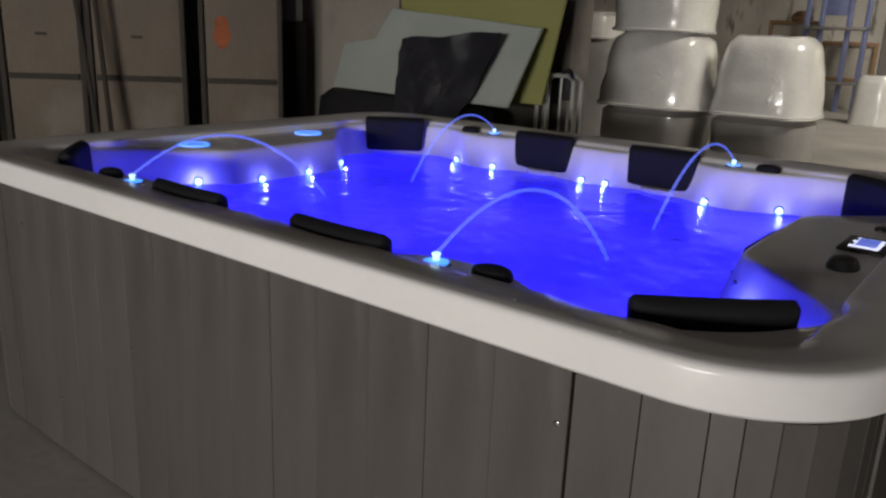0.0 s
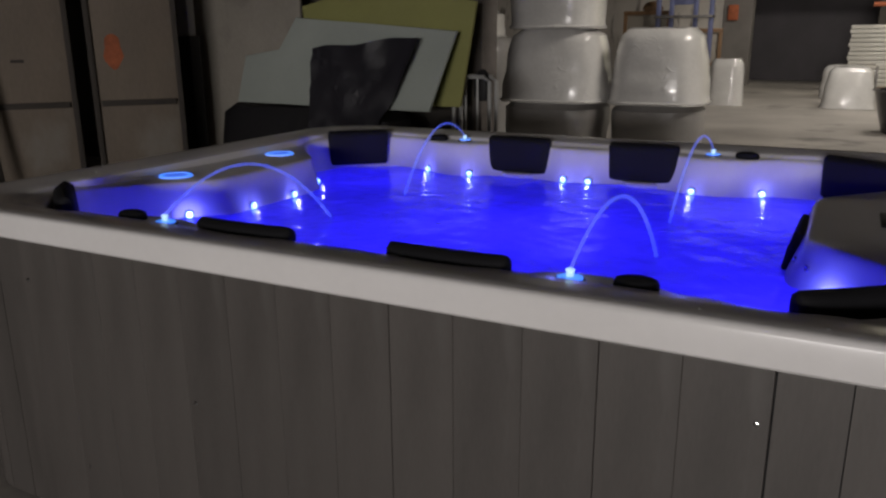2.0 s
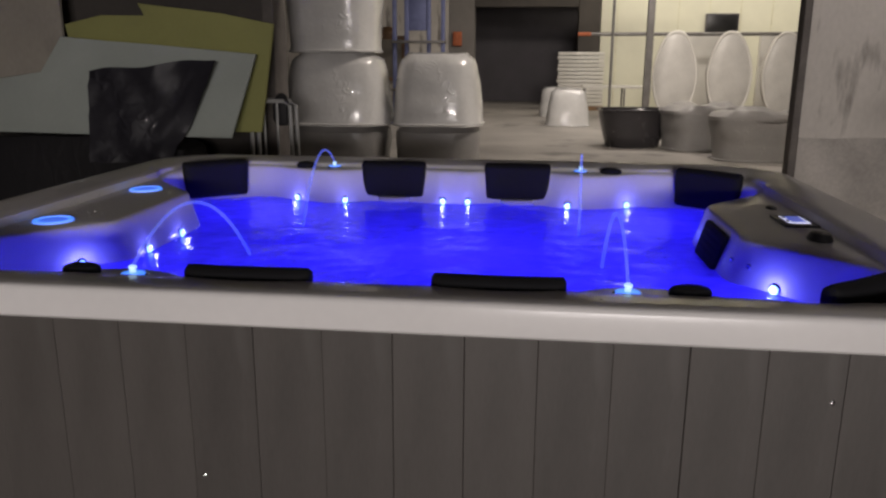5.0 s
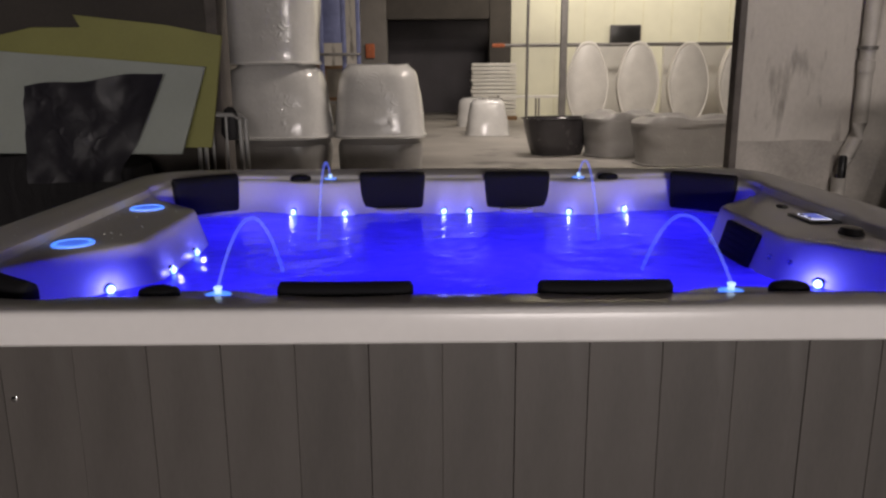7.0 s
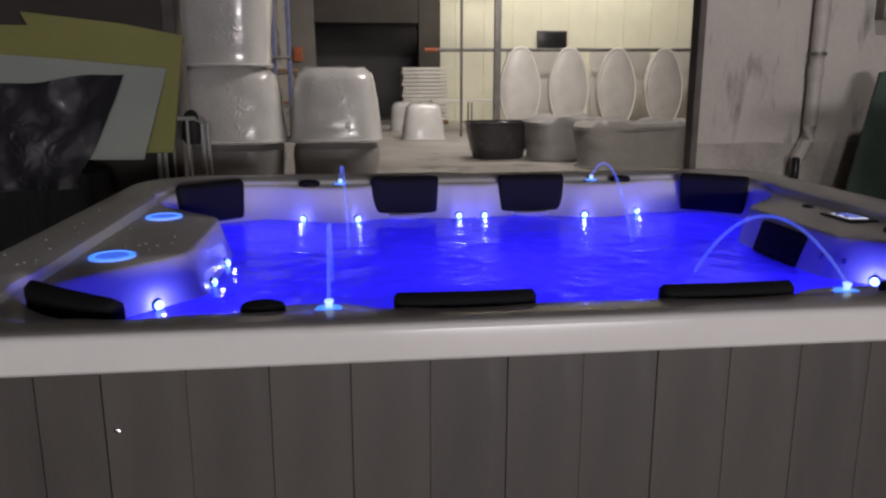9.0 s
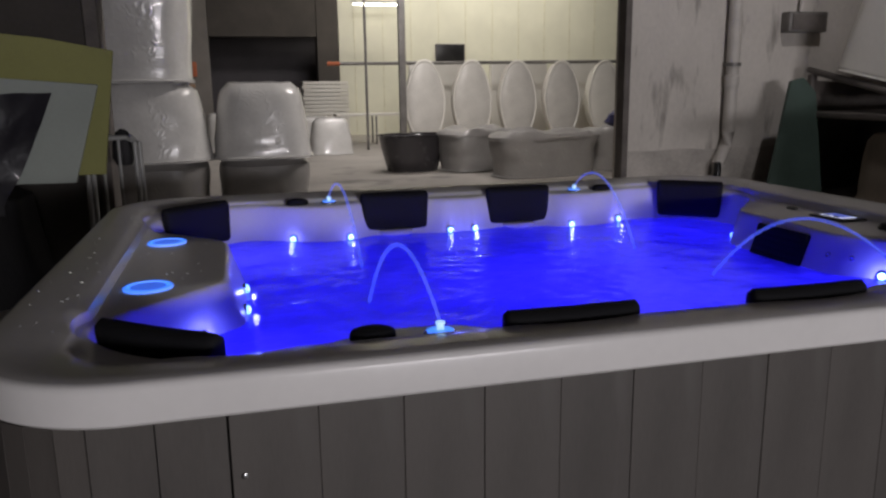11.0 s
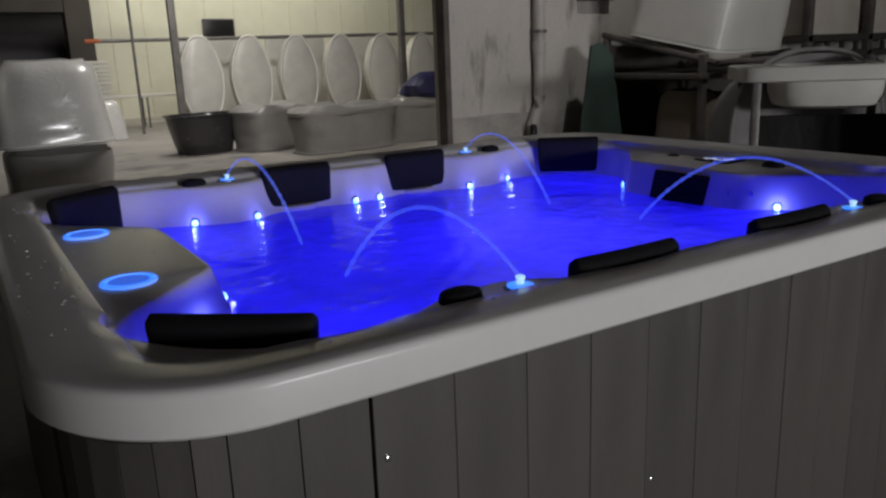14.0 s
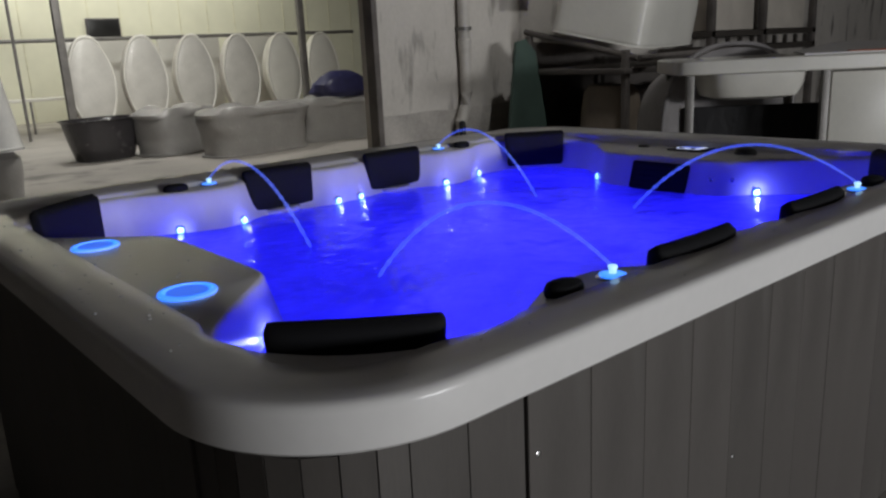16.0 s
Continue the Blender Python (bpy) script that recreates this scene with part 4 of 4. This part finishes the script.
# added board giving the paler stretch of the dark-toned gate wall
tagged(link("pale_wall_board", box(-5.6, -3.52, 4.70, 4.74, 0, 3.2, 0.006), M_BEIGE), "tall beige board added for the pale stretch of wall", "board")
pap = tagged(empty("packing_paper", (3.66, 1.755, 1.217), -45), "pale packing paper with a red strip on the basin rim", "paper")
part("sheet", loft([[(-0.1, -0.15, z), (0.75, -0.2, z), (0.85, 0.25, z + 0.05), (0.3, 0.33, z + 0.06), (-0.05, 0.2, z + 0.01)] for z in (0.0, 0.012)]), M_ACRYLIC, pap)
part("strip", box(0.18, 0.42, -0.19, -0.13, 0.013, 0.02, 0.002), M_ORANGE, pap, "red strip")
post = tagged(new("steel_post"), "pale steel post with a dark wrapped foot beside the crate boards", "post")
part("shaft", box(-4.70, -4.56, 4.35, 4.44, 1.412, 5.995, 0.008), M_PALESTEEL, post)
part("foot", box(-4.73, -4.53, 4.32, 4.46, 0, 1.41, 0.012), M_BLACKFILM, post, "dark film round the post's foot")

for dx, top in ((0.0, (-5.30, 2.60, 3.1)), (0.16, (-5.42, 2.42, 3.2))):
    tagged(link("leaning_pole", tube([(-5.02 + dx * 0.6, 2.62 - dx, 0.02), top], 0.022, 8), M_CRATEDARK), "dark thin pole leaning on the crate boards", "pole", "leaning poles")

# ---- goods at the stained wall ----
pp = tagged(new("drain_pipe"), "grey plastic drain pipe running down the wall", "pipe")
part("pipe", tube([(3.46, 5.03, 5.9), (3.46, 5.03, 0.95), (3.44, 5.03, 0.82), (3.36, 5.02, 0.66), (3.33, 5.02, 0.5), (3.33, 5.02, 0.02)], 0.058, 14), M_PIPE, pp)
part("clip", lathe([(0.075, 0), (0.075, 0.03), (0.06, 0.032)], 18, None, (3.46, 5.03, 1.54)), M_STEEL, pp, "steel pipe clip")
part("collar", lathe([(0.066, 0), (0.068, 0.09), (0.06, 0.1)], 18, None, (3.46, 5.03, 1.36)), M_PIPE, pp)
part("valve", lathe([(0.03, 0), (0.034, 0.02), (0.034, 0.17), (0.02, 0.19)], 14, None, (3.30, 4.93, 0.50)), M_BLACKGLOSS, pp, "black valve handle")
jb = tagged(new("junction_box"), "grey metal junction box on the wall", "electrical box")
part("case", box(3.99, 4.40, 4.98, 5.095, 1.84, 2.02, 0.01), M_STEEL, jb)
part("lid", box(4.02, 4.37, 4.968, 4.979, 1.86, 2.0, 0.004), M_JAMB, jb)
part("conduit", tube([(4.16, 5.05, 2.02), (4.16, 5.05, 5.5)], 0.016, 8), M_PIPE, jb)
tagged(link("green_board", loft([[(3.40, y, 0.0), (4.12, y, 0.0), (4.05, y + 0.18, 1.30), (3.93, y + 0.2, 1.43), (3.80, y + 0.2, 1.40)] for y in (4.46, 4.49)]), M_GREEN, False), "dull green board leaning on the wall", "board")
wr = tagged(new("storage_rack"), "dark steel storage rack filled with clutter", "rack")
for x in (4.12, 5.4, 6.7):
    for y in (3.62, 4.85):
        part("post", box(x - 0.03, x + 0.03, y - 0.03, y + 0.03, 0, 1.22 if x > 4.2 else 1.29, 0.004), M_JAMB, wr)
for z in (0.35, 1.08):
    part("shelf", box(4.05, 6.8, 3.57, 4.9, z, z + 0.05, 0.004), M_JAMB, wr)
part("slant_bar", tube([(4.16, 4.88, 1.50), (4.16, 3.50, 1.21)], 0.03, 8), M_JAMB, wr)
part("slant_bar", tube([(4.16, 3.52, 1.21), (6.6, 4.02, 1.22)], 0.03, 8), M_JAMB, wr)
part("prop", box(4.13, 4.19, 4.80, 4.86, 1.13, 1.46, 0.004), M_JAMB, wr)
random.seed(5)
for i in range(7):
    x = 4.30 + i * 0.36
    wrapped("clutter_bundle", 0.19, 0.30, random.uniform(0.42, 0.64), 0.85, (M_CRATE, M_SHELLGREY, M_FOIL)[i % 3], "dark film-wrapped bundle on the storage rack", pose(x, 3.92, 0.405), "bundles on the rack", 40 + i, "bundle")
ex = Vector((1.339, 0.282, 0.01)).normalized()
ez = ex.cross(Vector((-0.013, 1.024, 0.223))).normalized()
ey = ez.cross(ex)
seat = Vector((4.251, 3.537, 1.285)) + 0.70 * ex + 0.52 * ey + 0.86 * ez
turn = Matrix((ex, -ey, -ez)).transposed().to_4x4()
bath("white_bathtub", 1.40, 1.02, 0.86, M_TUBWHITE, "white bathtub lying upside down on the storage rack", Matrix.Translation(seat) @ turn, foot=0.88, power=8, lip=-0.012)

# backdrop added to keep the gaps between the rack's clutter dark
sheet("dark_backdrop", [(4.16, 4.99, 0.02), (7.4, 4.99, 0.02), (7.4, 5.0, 1.30), (6.2, 5.0, 1.16), (5.0, 5.0, 1.36), (4.16, 5.0, 1.42)], M_JAMB, "dark brown backdrop added behind the clutter of the storage rack", 0.01, 0.02)
ws = tagged(new("shelf_rack"), "dark steel shelf rack carrying pale boxes", "rack")
for x in (6.55, 7.72, 9.05):
    part("post", box(x - 0.04, x + 0.04, 4.2, 4.28, 0, 2.7, 0.004), M_JAMB, ws)
for z in (1.18, 1.36):
    part("shelf", box(6.5, 9.1, 4.2, 4.9, z, z + 0.07, 0.004), M_CRATEDARK, ws)
for i in range(9):
    part("bar", box(6.62 + i * 0.28, 6.67 + i * 0.28, 4.22, 4.26, 1.255, 1.355, 0.003), M_CRATEDARK, ws)
for x0, x1, h in ((6.62, 7.62, 0.95), (7.82, 8.95, 0.9)):
    bx = tagged(new("pale_box"), "pale cardboard box standing on the shelf rack", "box", "boxes on the shelf rack")
    part("body", box(x0, x1, 4.3, 4.85, 1.435, 1.435 + h, 0.012), M_CARD, bx)
    part("lid_flap", box(x0 + 0.01, x1 - 0.01, 4.31, 4.57, 1.437 + h, 1.445 + h, 0.003), M_CARD, bx)

# basin shell on a stand
st = tagged(empty("basin_stand", (2.84, 2.255, 0), -45), "white basin shell with broad rim on a dark stand", "basin")
part("rim", loft([oval(0.945, 0.415, 1.118, 60, 9, 0.95, 0.42), oval(0.955, 0.425, 1.126, 60, 9, 0.95, 0.42), oval(0.955, 0.425, 1.205, 60, 9, 0.95, 0.42), oval(0.945, 0.415, 1.215, 60, 9, 0.95, 0.42),
                  oval(0.31, 0.29, 1.213, 60, 4, 0.58, 0.42), oval(0.28, 0.26, 1.05, 60, 4, 0.58, 0.42), oval(0.22, 0.20, 0.97, 60, 4, 0.58, 0.42)]), M_TUBWHITE, st)
part("bowl", loft([oval(0.24, 0.22, 0.935, 48, 3, 0.58, 0.42), oval(0.31, 0.28, 0.955, 48, 3.4, 0.58, 0.42), oval(0.335, 0.31, 1.03, 48, 4, 0.58, 0.42), oval(0.345, 0.32, 1.117, 48, 4, 0.58, 0.42)]), M_TUBWHITE, st)
for x in (0.10, 0.98, 1.78):
    for y in (0.08, 0.76):
        part("leg", box(x - 0.025, x + 0.025, y - 0.025, y + 0.025, 0, 1.117, 0.004), M_STEEL, st)
# added near-black panel filling the space below the basin
part("side_panel", box(0.2, 1.7, 0.6, 0.64, 0.05, 0.86, 0.006), M_BLACKFILM, st, "near-black panel behind the legs")
part("end_panel", box(1.03, 1.75, 0.10, 0.14, 0.30, 1.10, 0.01), M_TUBWHITE, st, "pale panel between two legs")
part("cross_bar", box(0.12, 0.95, 0.06, 0.10, 0.30, 0.35, 0.004), M_STEEL, st)

ar = tagged(new("grey_shell"), "dark grey raw bathtub shell standing on its end", "bathtub")
ar.matrix_basis = pose(4.05, 2.80, 0, 0, 0, -10) @ Matrix.Diagonal((1.2, 1, 1.03, 1))
lo = []
for u in (0, 0.3, 0.6, 0.85, 1.0):
    s = 1 - 0.22 * u ** 2
    lo.append([(0.62 * s * math.copysign(abs(math.cos(q)) ** 0.8, math.cos(q)), -0.30 + 0.45 * u, 0.62 + 0.62 * s * math.copysign(abs(math.sin(q)) ** 0.8, math.sin(q))) for q in [j * math.tau / 44 for j in range(44)]])
part("body", loft(lo), M_SHELLGREY, ar)
part("rim", tube([(0.63 * math.copysign(abs(math.cos(q)) ** 0.8, math.cos(q)), -0.30, 0.64 + 0.63 * math.copysign(abs(math.sin(q)) ** 0.8, math.sin(q))) for q in [j * math.tau / 60 for j in range(61)]], 0.016, 8), M_SHELLGREY, ar)
